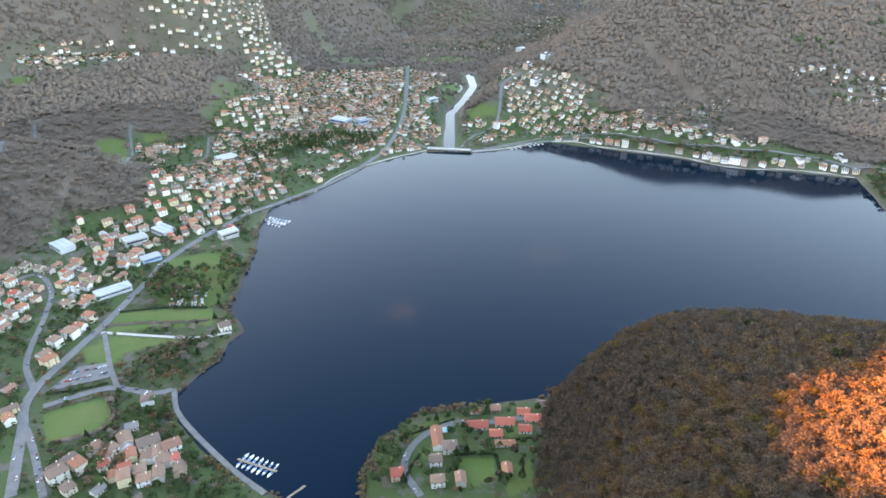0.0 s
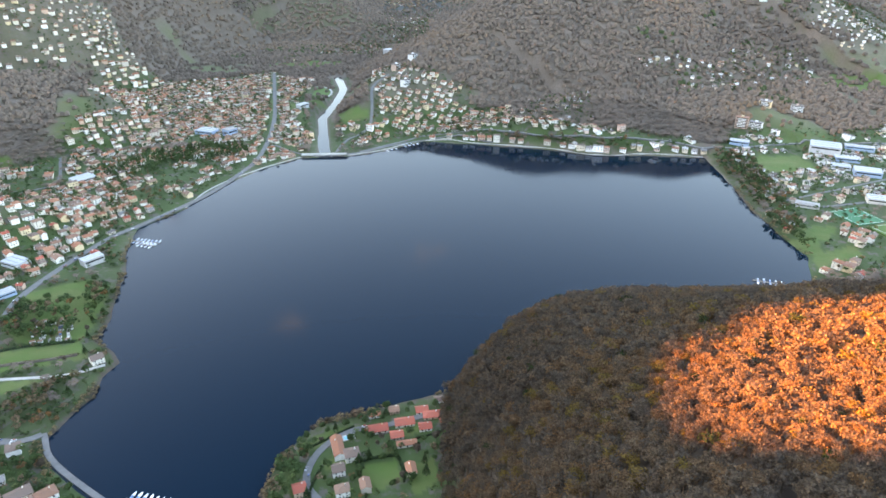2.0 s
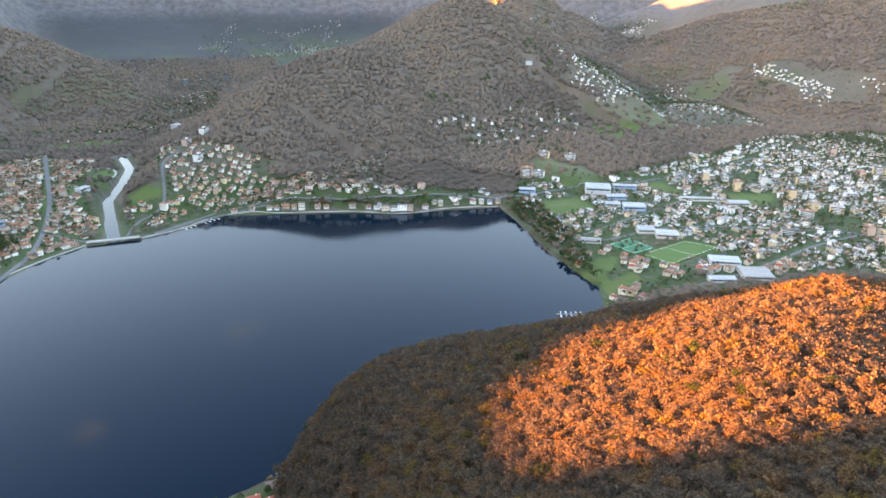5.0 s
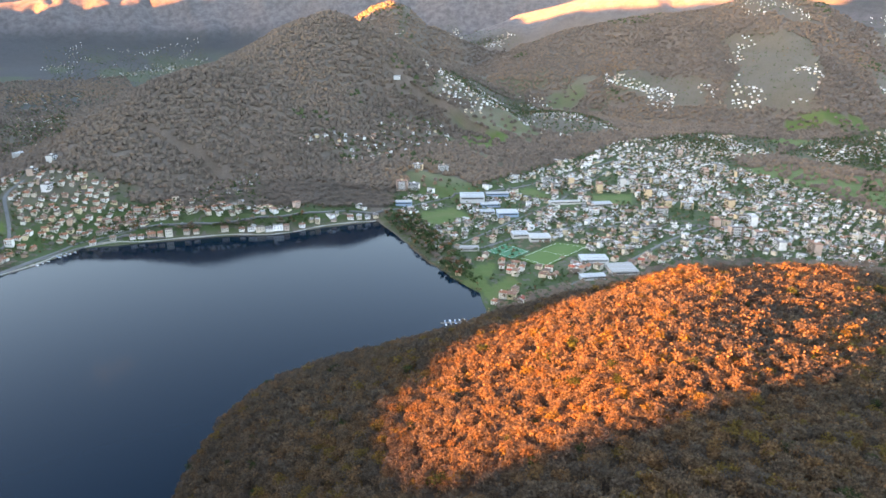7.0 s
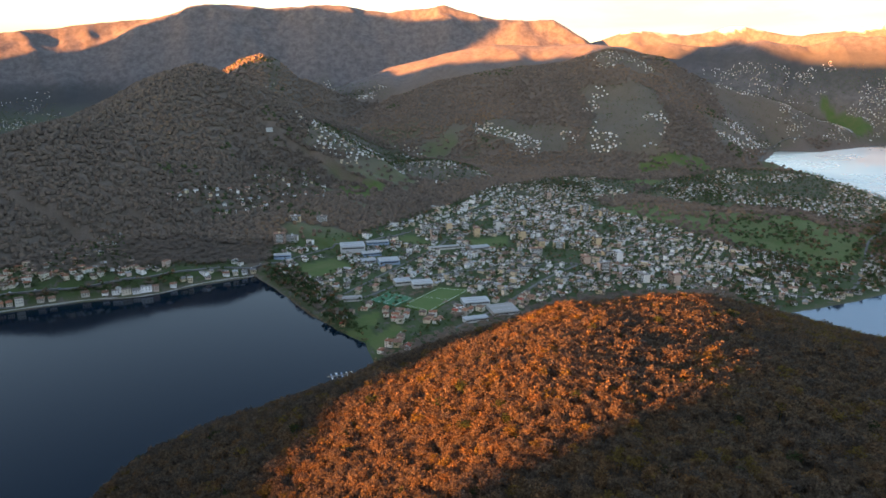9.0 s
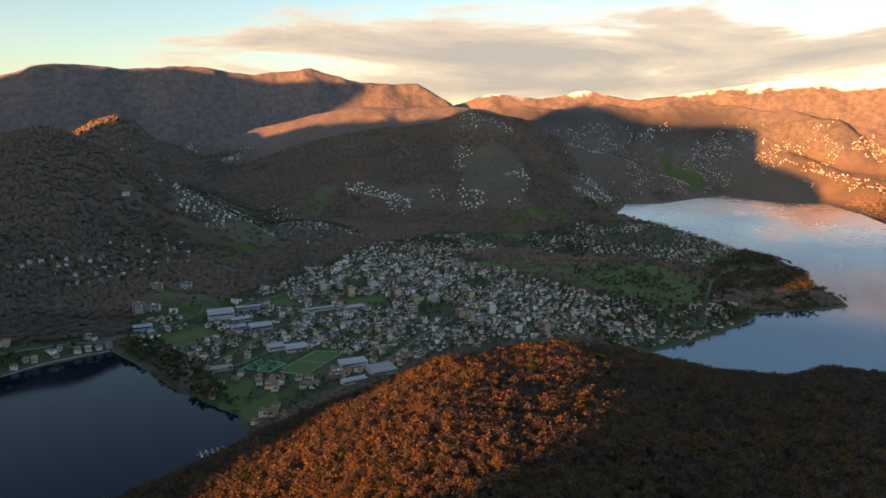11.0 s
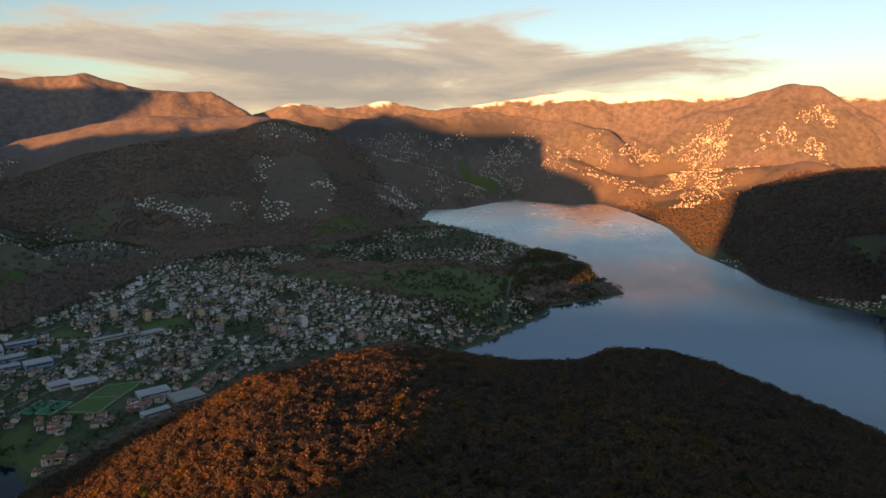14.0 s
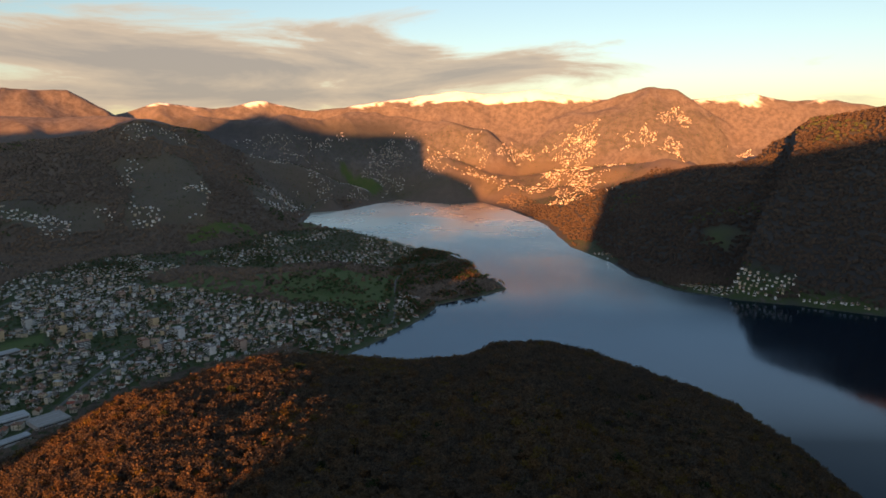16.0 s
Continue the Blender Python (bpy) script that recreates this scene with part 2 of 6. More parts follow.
def land(x, y):
    """Height of the ground over the lake."""
    r = np.hypot(x, y)
    shore = off_shore(x, y)
    z = np.clip(shore * 0.22, -9, 1.2) + np.clip(shore - 6, 0, 60) * 0.06 + np.clip(shore - 60, 0, 2000) * 0.012
    z = z + np.minimum(np.clip(r - 3150, 0, 4000) * 0.10 + 0.0004 * np.clip(r - 4000, 0, 900) ** 2, np.clip(shore - 40, 0, 4000) * 0.14 + 0.0005 * np.clip(shore - 150, 0, 600) ** 2)
    bump = rough(x, y, 420, 5, 1)
    crag = rough(x, y, 150, 4, 13)
    spur = np.abs(rough(x, y, 330, 4, 15, 0.45))
    gully = np.abs(rough(x, y, 260, 4, 8))
    hills = np.full(x.shape, -50.0)
    for rows, slope, rounding in RIDGES:
        pts = [place(*p) for p in rows]
        d, s, k = off_line(x, y, pts)
        top = np.array([p[2] for p in pts])
        zc = top[k] + s * (top[k + 1] - top[k])
        fall = np.sqrt(d * d + rounding * rounding) - rounding
        far = rows[0][2] > 4100
        jag = 9 if far else 4
        hz = zc + jag * crag - slope * fall + np.clip(d / 250, 0, 1) * (16 * bump - 26 * gully + 8) * np.clip(zc / 200, 0.2, 1.5) * (0.3 if far else 1.0)
        if far:
            hz = hz + np.clip(d / 60, 0, 1) * (24 - 80 * spur) * np.clip(1 - d / 700, 0, 1)
        hills = np.maximum(hills, hz)
    lx, ly = math.sin(radians(SUN_FROM)), -math.cos(radians(SUN_FROM))
    u, v = -ly * x + lx * y, lx * x + ly * y
    rows = np.array(BEHIND)
    zc = np.interp(u, rows[:, 0], rows[:, 1])
    hills = np.maximum(hills, zc - np.where(u > 2300, 1.6, 1.1) * np.abs(v + 1880))
    hills = np.minimum(hills, np.clip(shore, -20, 4000) * 0.75)
    near = wooded_hill(x, y) + np.clip((np.hypot(x, y) - 60) / 200, 0, 1) * 4 * rough(x, y, 90, 3, 5)
    return np.maximum(np.maximum(z, hills), np.where(r < 1170, near, -60))
# built-up districts: kind and outline
DISTRICTS = [
    ("old", [(-258, 374), (-279, 431), (-300, 474), (-279, 500), (-246, 466), (-182, 405), (-158, 384), (-156, 377)]),
    ("villa", [(-318, 373), (-329, 413), (-283, 431), (-258, 374)]),
    ("villa", [(-342, 373), (-419, 504), (-394, 496), (-336, 373)]),
    ("villa", [(-419, 504), (-555, 734), (-522, 750), (-461, 774), (-359, 777), (-359, 709), (-377, 621), (-384, 548), (-393, 504)]),
    ("villa", [(-531, 813), (-516, 866), (-434, 899), (-489, 1105), (-419, 1136), (-455, 1289), (-108, 1309), (-102, 1235), (-148, 1149), (-209, 1027), (-286, 926), (-279, 835), (-362, 785), (-492, 791)]),
    ("villa", [(-591, 1229), (-528, 1240), (-468, 1274), (-429, 1151), (-469, 1104), (-497, 1026)]),
    ("old", [(-470, 1328), (-442, 1433), (-543, 1897), (-414, 1870), (-231, 1914), (-106, 1975), (-14, 1819), (-18, 1482), (-7, 1305), (-69, 1209), (-120, 1185), (-108, 1309), (-259, 1323), (-457, 1298)]),
    ("villa", [(-700, 1640), (-690, 1740), (-523, 2040), (-460, 1900), (-510, 1745), (-640, 1640)]),
    ("villa", [(-930, 1420), (-885, 1490), (-818, 1570), (-742, 1655), (-665, 1495), (-737, 1400), (-844, 1385)]),
    ("block", [(31, 1242), (56, 1417), (115, 1394), (131, 1622), (261, 1517), (351, 1451), (332, 1400), (405, 1360), (396, 1237), (324, 1245), (242, 1276), (129, 1265)]),
    ("sparse", [(377, 1249), (472, 1391), (593, 1374), (525, 1145), (440, 1193)]),
    ("sparse", [(-159, 2037), (-44, 2196), (154, 2171), (305, 1734), (510, 2928), (190, 2426)]),
    ("block", [(720, 1048), (813, 1158), (1015, 1105), (1235, 1134), (1602, 1168), (1949, 1183), (1950, 1010), (1710, 862), (1649, 685), (1507, 430), (1221, 332), (1109, 437), (997, 525), (877, 574), (786, 592), (882, 747), (836, 830), (719, 854)]),
    ("villa", [(719, 854), (839, 826), (758, 710), (788, 651), (751, 608), (630, 621), (603, 639), (643, 695), (669, 794)]),
    ("villa", [(1895, 839), (2244, 849), (2650, 765), (2816, 518), (2304, 186), (2052, 59), (1906, 188), (2017, 409), (1906, 724)]),
    ("villa", [(1824, 1187), (2057, 1148), (2125, 937), (1895, 839), (1766, 990)]),
    ("sparse", [(1076, 1545), (1200, 1465), (1120, 1340), (938, 1345), (870, 1335), (885, 1395)]),
    ("sparse", [(717, 1431), (836, 1450), (959, 1361), (908, 1314), (802, 1372)]),
    ("villa", [(1213, 1545), (1856, 2102), (2044, 1958), (1840, 1443), (1754, 1262), (1526, 1295), (1431, 1439)]),
    ("villa", [(2342, 1810), (2406, 1597), (2405, 1371), (2290, 1298), (2196, 1465), (2244, 1715)]),
    ("villa", [(3060, 1620), (3145, 1397), (3061, 1290), (2930, 1488)]),
    ("villa", [(2936, 1000), (3475, 918), (3405, 818), (2685, 840)]),
    ("villa", [(2774, 1530), (2870, 1221), (2635, 1050), (2420, 990), (2320, 1250), (2571, 1332)]),
    ("villa", [(2141, 928), (2460, 754), (1896, 563), (1892, 722)]),
    ("villa", [(2268, 3253), (2723, 3227), (2703, 2637), (2629, 2649), (2367, 3078)]),
    ("villa", [(3506, 1204), (4244, 1133), (3551, 831), (3170, 828), (3158, 958)]),
    ("block", [(3635, 848), (4152, 648), (4012, -19), (3910, -19), (4023, 459), (3420, 804)]),
    ("block", [(4464, -94), (4503, -469), (4261, -933), (4245, -1448), (4182, -1707), (3985, -1206), (4331, -597)]),
    ("villa", [(4270, 124), (4062, -224), (4140, -778), (2731, -607), (3585, -380), (3955, -86)]),
    ("villa", [(1777, -541), (1724, -668), (1644, -789), (1595, -757), (1632, -651), (1707, -565)]),
    ("villa", [(1601, -772), (1547, -876), (1498, -925), (1551, -816)]),
    ("villa", [(2506, -355), (2281, -438), (2080, -463), (2185, -404)]),
    ("villa", [(3574, 1077), (4293, 1108), (4549, 436), (4453, -94), (4282, 16), (4244, 482)]),
    ("villa", [(253, 1314), (355, 1246), (521, 1160), (692, 1106), (709, 1132), (540, 1198), (372, 1289), (287, 1366)]),
    ("far", [(3560, 1180), (3900, 560), (4150, 380), (4480, 420), (4330, 1060), (4050, 1560)]),
    ("far", [(4130, 330), (4090, -20), (4330, -120), (4560, -80), (4500, 380)]),
    ("far", [(4380, -160), (4180, -560), (4180, -1120), (4240, -1600), (4400, -1560), (4420, -900), (4540, -300)]),
    ("far", [(3900, -160), (4120, -420), (3980, -1020), (3560, -900), (3420, -420)]),
    ("sparse", [(700, 4280), (1500, 4080), (1350, 3500), (600, 3600)]),
    ("sparse", [(388, 3403), (677, 3325), (487, 2748), (266, 2608)]),
    ("villa", [(924, 3653), (1191, 3744), (584, 1755), (899, 3431)]),
    ("villa", [(1200, 1870), (2475, 3253), (2672, 2706), (2515, 2759), (2289, 3114)]),
    ("villa", [(1800, 509), (1740, 272), (1600, 140), (1450, 112), (1330, 160), (1211, 225), (1130, 262), (1190, 330)]),
    ("villa", [(726, 1037), (776, 1037), (709, 842), (637, 688), (615, 690), (681, 855)]),
    ("villa", [(-58, 384), (-50, 427), (-27, 455), (34, 473), (90, 472), (87, 431), (73, 373), (-37, 376)]),
]
# grass: outlines of meadows, gardens and playing fields
MEADOWS = [
    [(-370, 641), (-266, 654), (-249, 621), (-361, 599)],
    [(-358, 592), (-276, 589), (-328, 558), (-331, 539)],
    [(-361, 469), (-315, 496), (-298, 470), (-307, 437), (-336, 426)],
    [(10, 414), (41, 417), (44, 392), (16, 382)],
    [(-41, 445), (-2, 468), (18, 465), (-22, 444)],
    [(-653, 1204), (-602, 1216), (-507, 1018), (-529, 989)],
    [(-580, 1244), (-535, 1265), (-534, 1244), (-570, 1228)],
    [(-885, 1343), (-825, 1367), (-814, 1331), (-872, 1316)],
    [(-61, 1622), (22, 1593), (35, 1578), (-44, 1524)],
    [(-145, 2082), (-7, 2126), (131, 2088), (-7, 2006)],
    [(-375, 567), (-356, 589), (-335, 549), (-359, 545)],
    [(765, 738), (879, 750), (907, 699), (774, 681)],
    [(1069, 1057), (1121, 1044), (1095, 959), (1047, 982)],
    [(1164, 912), (1256, 858), (1186, 808), (1137, 859)],
    [(792, 1059), (878, 1043), (869, 961), (762, 974)],
    [(1662, 821), (1828, 767), (1668, 485), (1528, 437), (1583, 555)],
    [(2161, 1029), (2216, 875), (2023, 856)],
    [(1237, 1421), (1327, 1331), (1240, 1285), (1140, 1332)],
    [(637, 688), (707, 692), (700, 666), (620, 645)],
    [(661, 770), (732, 751), (683, 712), (649, 728)],
    [(1792, 650), (1930, 392), (1757, 204), (1492, 279), (1558, 457)],
    [(4206, 800), (4024, 527), (3868, 574), (4180, 832)],
    [(1884, 450), (1425, 242), (1635, 190), (1832, 180)],
    [(45, 1448), (114, 1388), (113, 1372), (55, 1375)],
    [(2356, 1034), (2504, 854), (2464, 799), (2297, 991)],
    [(-357, 772), (-290, 793), (-262, 760), (-261, 683), (-267, 657), (-328, 657), (-356, 697)],
    [(48, 454), (78, 459), (79, 444), (49, 442)],
    [(-19, 427), (3, 435), (8, 424), (-16, 415)],
    [(47, 404), (73, 414), (72, 386), (51, 373)],
    [(-34, 455), (-5, 469), (23, 467), (-12, 458)],
    [(636, 734), (679, 735), (655, 683), (615, 690)],
]
# roads: width and line
ROADS = [
    (9, [(-334, 373), (-365, 443), (-386, 500), (-372, 610), (-362, 710), (-357, 770), (-315, 879), (-287, 932), (-209, 1027), (-146, 1136), (-104, 1256), (-88, 1480), (-95, 1750), (-102, 1962)]),
    (6, [(-388, 504), (-419, 548), (-445, 632), (-467, 687), (-504, 724), (-526, 706)]),
    (6, [(-309, 373), (-343, 422), (-365, 450)]),
    (7, [(-366, 479), (-319, 506), (-275, 502), (-259, 509)]),
    (5, [(-258, 510), (-239, 472), (-180, 413), (-140, 381)]),
    (6, [(-17, 376), (-32, 407), (-21, 440), (8, 460), (38, 461), (80, 469)]),
    (4, [(-367, 599), (-274, 592), (-230, 606)]),
    (5, [(-495, 992), (-598, 1236), (-595, 1262)]),
    (5, [(-494, 1001), (-479, 1106), (-434, 1149), (-463, 1276)]),
    (5, [(-364, 599), (-331, 539), (-309, 506)]),
    (5, [(-637, 917), (-761, 1213)]),
    (6, [(34, 1242), (64, 1315), (112, 1356), (133, 1487), (174, 1532)]),
    (6, [(79, 1234), (169, 1281), (233, 1308), (358, 1252), (524, 1170), (652, 1136), (734, 1090), (916, 1088), (1064, 1062), (1274, 1073), (1493, 1084)]),
    (6, [(751, 608), (878, 608), (1073, 626), (1253, 614), (1457, 597)]),
    (6, [(755, 819), (907, 811), (1046, 733), (1174, 629)]),
    (5, [(719, 854), (896, 890), (1117, 937), (1405, 1035)]),
    (5, [(1218, 285), (1369, 172), (1757, 204), (1906, 188)]),
    (6, [(2796, 732), (3371, 837), (3554, 651)]),
    (5, [(-96, 1310), (-15, 1231), (72, 1229), (151, 1263), (243, 1285), (343, 1234)]),
]
# groves: kind, spacing, evergreen share and outline
GROVES = [
    ("conifer", 8, 1, [(-377, 1205), (-295, 1274), (-211, 1315), (-143, 1315), (-128, 1250), (-197, 1209), (-275, 1171), (-347, 1131)]),
    ("park", 6, 0.75, [(-332, 657), (-360, 696), (-357, 772), (-290, 793), (-259, 761), (-260, 689), (-266, 661)]),
    ("park", 7, 0.25, [(-318, 535), (-269, 579), (-248, 587), (-250, 523), (-303, 499)]),
    ("park", 10, 0.8, [(-302, 416), (-282, 445), (-250, 386), (-277, 373)]),
    ("park", 6.5, 0.8, [(-58, 389), (-54, 428), (-32, 452), (-19, 447), (-43, 401), (-46, 377)]),
    ("park", 7.5, 0.45, [(1945, 238), (2310, 170), (2190, 40), (2027, -25), (1864, -45), (1808, -92), (1708, -118), (1625, -35), (1540, 62), (1452, 110), (1632, 212)]),
    ("park", 22, 0.8, [(2114, 718), (2289, 283), (1638, 199), (1536, 477)]),
    ("park", 7, 0.8, [(8, 473), (86, 480), (87, 464), (23, 461)]),
    ("park", 13, 0.6, [(1800, 509), (1740, 272), (1600, 140), (1450, 112), (1330, 160), (1211, 225), (1130, 262), (1190, 330)]),
    ("park", 7, 0.6, [(717, 1079), (776, 1037), (719, 854), (637, 673), (593, 640), (638, 771), (683, 932)]),
    ("park", 9, 0.45, [(215, 1290), (310, 1256), (440, 1196), (524, 1142), (640, 1116), (708, 1092), (712, 1104), (645, 1130), (528, 1160), (446, 1214), (316, 1274), (222, 1304)]),
    ("park", 16, 0.5, [(-397, 960), (-331, 1107), (-224, 1115), (-290, 943), (-374, 884)]),
]


# ---- materials ----
def mat(name, rough_v=0.9, metal=0.0):
    m = bpy.data.materials.new(name)
    m.use_nodes = True
    b = m.node_tree.nodes["Principled BSDF"]
    b.inputs["Roughness"].default_value, b.inputs["Metallic"].default_value = rough_v, metal
    return m, m.node_tree.nodes, m.node_tree.links, b


def noise_tex(nt, scale, detail=4, rough_v=0.6):
    n = nt.nodes.new("ShaderNodeTexNoise")
    n.inputs["Scale"].default_value, n.inputs["Detail"].default_value, n.inputs["Roughness"].default_value = scale, detail, rough_v
    g = nt.nodes.new("ShaderNodeNewGeometry")
    nt.links.new(g.outputs["Position"], n.inputs["Vector"])
    return n.outputs[0]


def mixc(nt, f, a, b, kind="MIX"):
    n = nt.nodes.new("ShaderNodeMix")
    n.data_type, n.blend_type = "RGBA", kind
    for i, v in ((0, f), (6, a), (7, b)):
        if isinstance(v, (int, float)):
            n.inputs[i].default_value = v
        elif isinstance(v, tuple):
            n.inputs[i].default_value = (*v, 1)
        else:
            nt.links.new(v, n.inputs[i])
    return n.outputs[2]


def band(nt, v, lo, hi):
    n = nt.nodes.new("ShaderNodeMapRange")
    n.inputs[1].default_value, n.inputs[2].default_value = lo, hi
    nt.links.new(v, n.inputs[0])
    return n.outputs[0]


def attr(nt, name):
    n = nt.nodes.new("ShaderNodeAttribute")
    n.attribute_name = name
    return n.outputs["Fac"]


def ground_material():
    m, nd, ln, b = mat("ground", 0.95)
    nt = m.node_tree
    wood = mixc(nt, band(nt, noise_tex(nt, 0.02, 6), 0.35, 0.65), (0.112, 0.09, 0.073), (0.14, 0.109, 0.088))
    wood = mixc(nt, band(nt, noise_tex(nt, 0.25, 3), 0.4, 0.8), wood, (0.09, 0.072, 0.058))
    grass = mixc(nt, band(nt, noise_tex(nt, 0.03, 5), 0.35, 0.65), (0.048, 0.092, 0.015), (0.075, 0.095, 0.026))
    town = mixc(nt, band(nt, noise_tex(nt, 0.07, 4), 0.54, 0.64), (0.033, 0.060, 0.014), (0.08, 0.073, 0.062))
    # heath of the far heights, greyed to hold the air's haze in its colour
    turf = mixc(nt, band(nt, noise_tex(nt, 0.03, 10, 0.7), 0.4, 0.6), (0.128, 0.118, 0.122), (0.076, 0.07, 0.073))
    wood = mixc(nt, attr(nt, "litter"), wood, (0.055, 0.042, 0.032))
    c = mixc(nt, attr(nt, "alp_haze"), wood, turf)
    # dark bluish colour painted in for shaded slopes and valleys
    c = mixc(nt, attr(nt, "evergreen_shade"), c, (0.034, 0.038, 0.042))
    c = mixc(nt, attr(nt, "town"), c, town)
    c = mixc(nt, attr(nt, "meadow"), c, grass)
    c = mixc(nt, attr(nt, "snow"), c, (0.8, 0.8, 0.82))
    ln.new(c, b.inputs["Base Color"])
    bump = nd.new("ShaderNodeBump")
    bump.inputs["Distance"].default_value = 22.0
    relief = nd.new("ShaderNodeMath")
    relief.operation = "MULTIPLY_ADD"
    relief.inputs[1].default_value, relief.inputs[2].default_value = 0.15, 0.15
    ln.new(attr(nt, "alp_haze"), relief.inputs[0]), ln.new(relief.outputs[0], bump.inputs["Strength"])
    ln.new(noise_tex(nt, 0.02, 10, 0.65), bump.inputs["Height"])
    ln.new(bump.outputs[0], b.inputs["Normal"])
    return m


def water_material():
    """Deep lake water: calm in one basin, ruffled by the breeze in the other. Both reflections are tinted by hand."""
    m, nd, ln, b = mat("lake_water", 0.08)
    nt = m.node_tree
    b.inputs["Base Color"].default_value = (0.0001, 0.0074, 0.0165, 1)
    g = nd.new("ShaderNodeNewGeometry")
    sp = nd.new("ShaderNodeSeparateXYZ")
    ln.new(g.outputs["Position"], sp.inputs[0])
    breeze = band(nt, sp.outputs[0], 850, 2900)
    # reflection colour painted in: deep blue in the west, bright cream in the east
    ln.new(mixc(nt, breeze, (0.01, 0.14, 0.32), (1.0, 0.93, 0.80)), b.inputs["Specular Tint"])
    r = nd.new("ShaderNodeMath")
    r.operation = "MULTIPLY_ADD"
    ln.new(breeze, r.inputs[0])
    r.inputs[1].default_value, r.inputs[2].default_value = 0.22, 0.04
    patch = nd.new("ShaderNodeMath")
    patch.operation = "MULTIPLY_ADD"
    ln.new(band(nt, noise_tex(nt, 0.004, 4), 0.4, 0.65), patch.inputs[0])
    patch.inputs[1].default_value = 0.06
    ln.new(r.outputs[0], patch.inputs[2])
    ln.new(patch.outputs[0], b.inputs["Roughness"])
    # index raised far above water's, to brighten the eastern reflection
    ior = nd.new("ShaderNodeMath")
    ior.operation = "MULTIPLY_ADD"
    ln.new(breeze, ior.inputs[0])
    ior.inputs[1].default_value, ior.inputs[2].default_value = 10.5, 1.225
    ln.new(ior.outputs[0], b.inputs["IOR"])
    bump = nd.new("ShaderNodeBump")
    bump.inputs["Strength"].default_value, bump.inputs["Distance"].default_value = 0.06, 0.3
    ln.new(noise_tex(nt, 0.35, 4), bump.inputs["Height"])
    ln.new(bump.outputs[0], b.inputs["Normal"])
    return m


GROUND, WATER = ground_material(), water_material()


def mesh_of(name, verts, faces, material, smooth=False):
    me = bpy.data.meshes.new(name)
    verts, faces = np.asarray(verts, np.float32), np.asarray(faces, np.int32)
    k = faces.shape[1]
    me.vertices.add(len(verts)), me.loops.add(faces.size), me.polygons.add(len(faces))
    me.vertices.foreach_set("co", verts.ravel())
    me.loops.foreach_set("vertex_index", faces.ravel())
    me.polygons.foreach_set("loop_start", np.arange(0, faces.size, k, dtype=np.int32))
    me.polygons.foreach_set("loop_total", np.full(len(faces), k, np.int32))
    me.polygons.foreach_set("use_smooth", np.full(len(faces), smooth))
    me.materials.append(material)
    me.update(calc_edges=True)
    return me


def polar(headings, radii):
    """A round grid: vertices (heading by heading) and its quads."""
    a, r = np.meshgrid(np.radians(headings), radii, indexing="ij")
    n, k = a.shape
    i = np.arange(n * k).reshape(n, k)
    j = np.roll(i, -1, 0)
    faces = np.stack([i[:, :-1], j[:, :-1], j[:, 1:], i[:, 1:]], -1).reshape(-1, 4)[:, ::-1]
    return (-r * np.sin(a)).ravel(), (r * np.cos(a)).ravel(), faces


# ---- ground ----
headings = np.concatenate([np.arange(46, -136, -0.25), np.arange(-136, -282, -1.6), np.arange(-282, -314, -0.4)])
radii = np.concatenate([[0.01, 60, 120], 175 * (4560 / 175) ** np.linspace(0, 1, 345), np.arange(4570, 4931, 9.0), np.arange(1885, 1956, 5.0)])
radii = np.sort(radii)
gx, gy, gf = polar(headings, radii)
gz = land(gx, gy)
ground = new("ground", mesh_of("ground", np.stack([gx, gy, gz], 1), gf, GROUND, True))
tagged(ground, "wooded hills and valley floor round two lake basins", "ground", kind="structure")


def layer(me, name, values):
    me.attributes.new(name, "FLOAT", "POINT").data.foreach_set("value", np.asarray(values, np.float32))


from_shore = off_shore(gx, gy)
town_l, meadow_l = np.zeros(len(gx)), np.zeros(len(gx))
for kind, outline in DISTRICTS:
    edge = off_line(gx, gy, outline, True)[0]
    t = np.where(inside(gx, gy, outline), 1, np.clip(1 - edge / 25, 0, 1)) * (0.3 if kind == "sparse" else 1.0)
    town_l = np.maximum(town_l, t)
town_l = town_l * np.clip(1 - (gz - 25) / 60, 0.35, 1)
town_l = np.maximum(town_l, 0.8 * (gz < 9) * (from_shore > 4) * (np.hypot(gx, gy) < 1900))
for outline in MEADOWS:
    meadow_l = np.maximum(meadow_l, inside(gx, gy, outline))
# rough pasture in clearings on the flat and the lower slopes
clear = np.clip((rough(gx, gy, 230, 4, 31) - 0.62) * 5, 0, 1) * np.clip((140 - gz) / 60, 0, 1) * (np.hypot(gx, gy) > 900) * (np.hypot(gx, gy) < 3000)
meadow_l = np.maximum(meadow_l, 0.6 * clear)
valley = np.clip((rough(gx, gy, 150, 4, 33) - 0.1) * 4, 0, 1) * np.clip((170 - gz) / 60, 0, 1) * (np.hypot(gx, gy) > 2500) * (gy > 1500)
meadow_l = np.maximum(meadow_l, 0.35 * valley)
high = np.hypot(gx, gy) > 4790
layer(ground.data, "snow", np.clip((gz - 590 + 62 * rough(gx, gy, 75, 5, 21, 0.65)) / 24, 0, 1) * high)
# heath and painted haze set in with height and distance
layer(ground.data, "alp_haze", np.clip((gz - 130 + 60 * rough(gx, gy, 200, 4, 23)) / 120, 0, 1) * np.clip((np.hypot(gx, gy) - 3700) / 300, 0, 1))
layer(ground.data, "town", town_l * np.where(np.hypot(gx, gy) > 3200, 0.35, np.where(np.hypot(gx, gy) > 1900, 0.6, 1.0)))
layer(ground.data, "meadow", meadow_l)
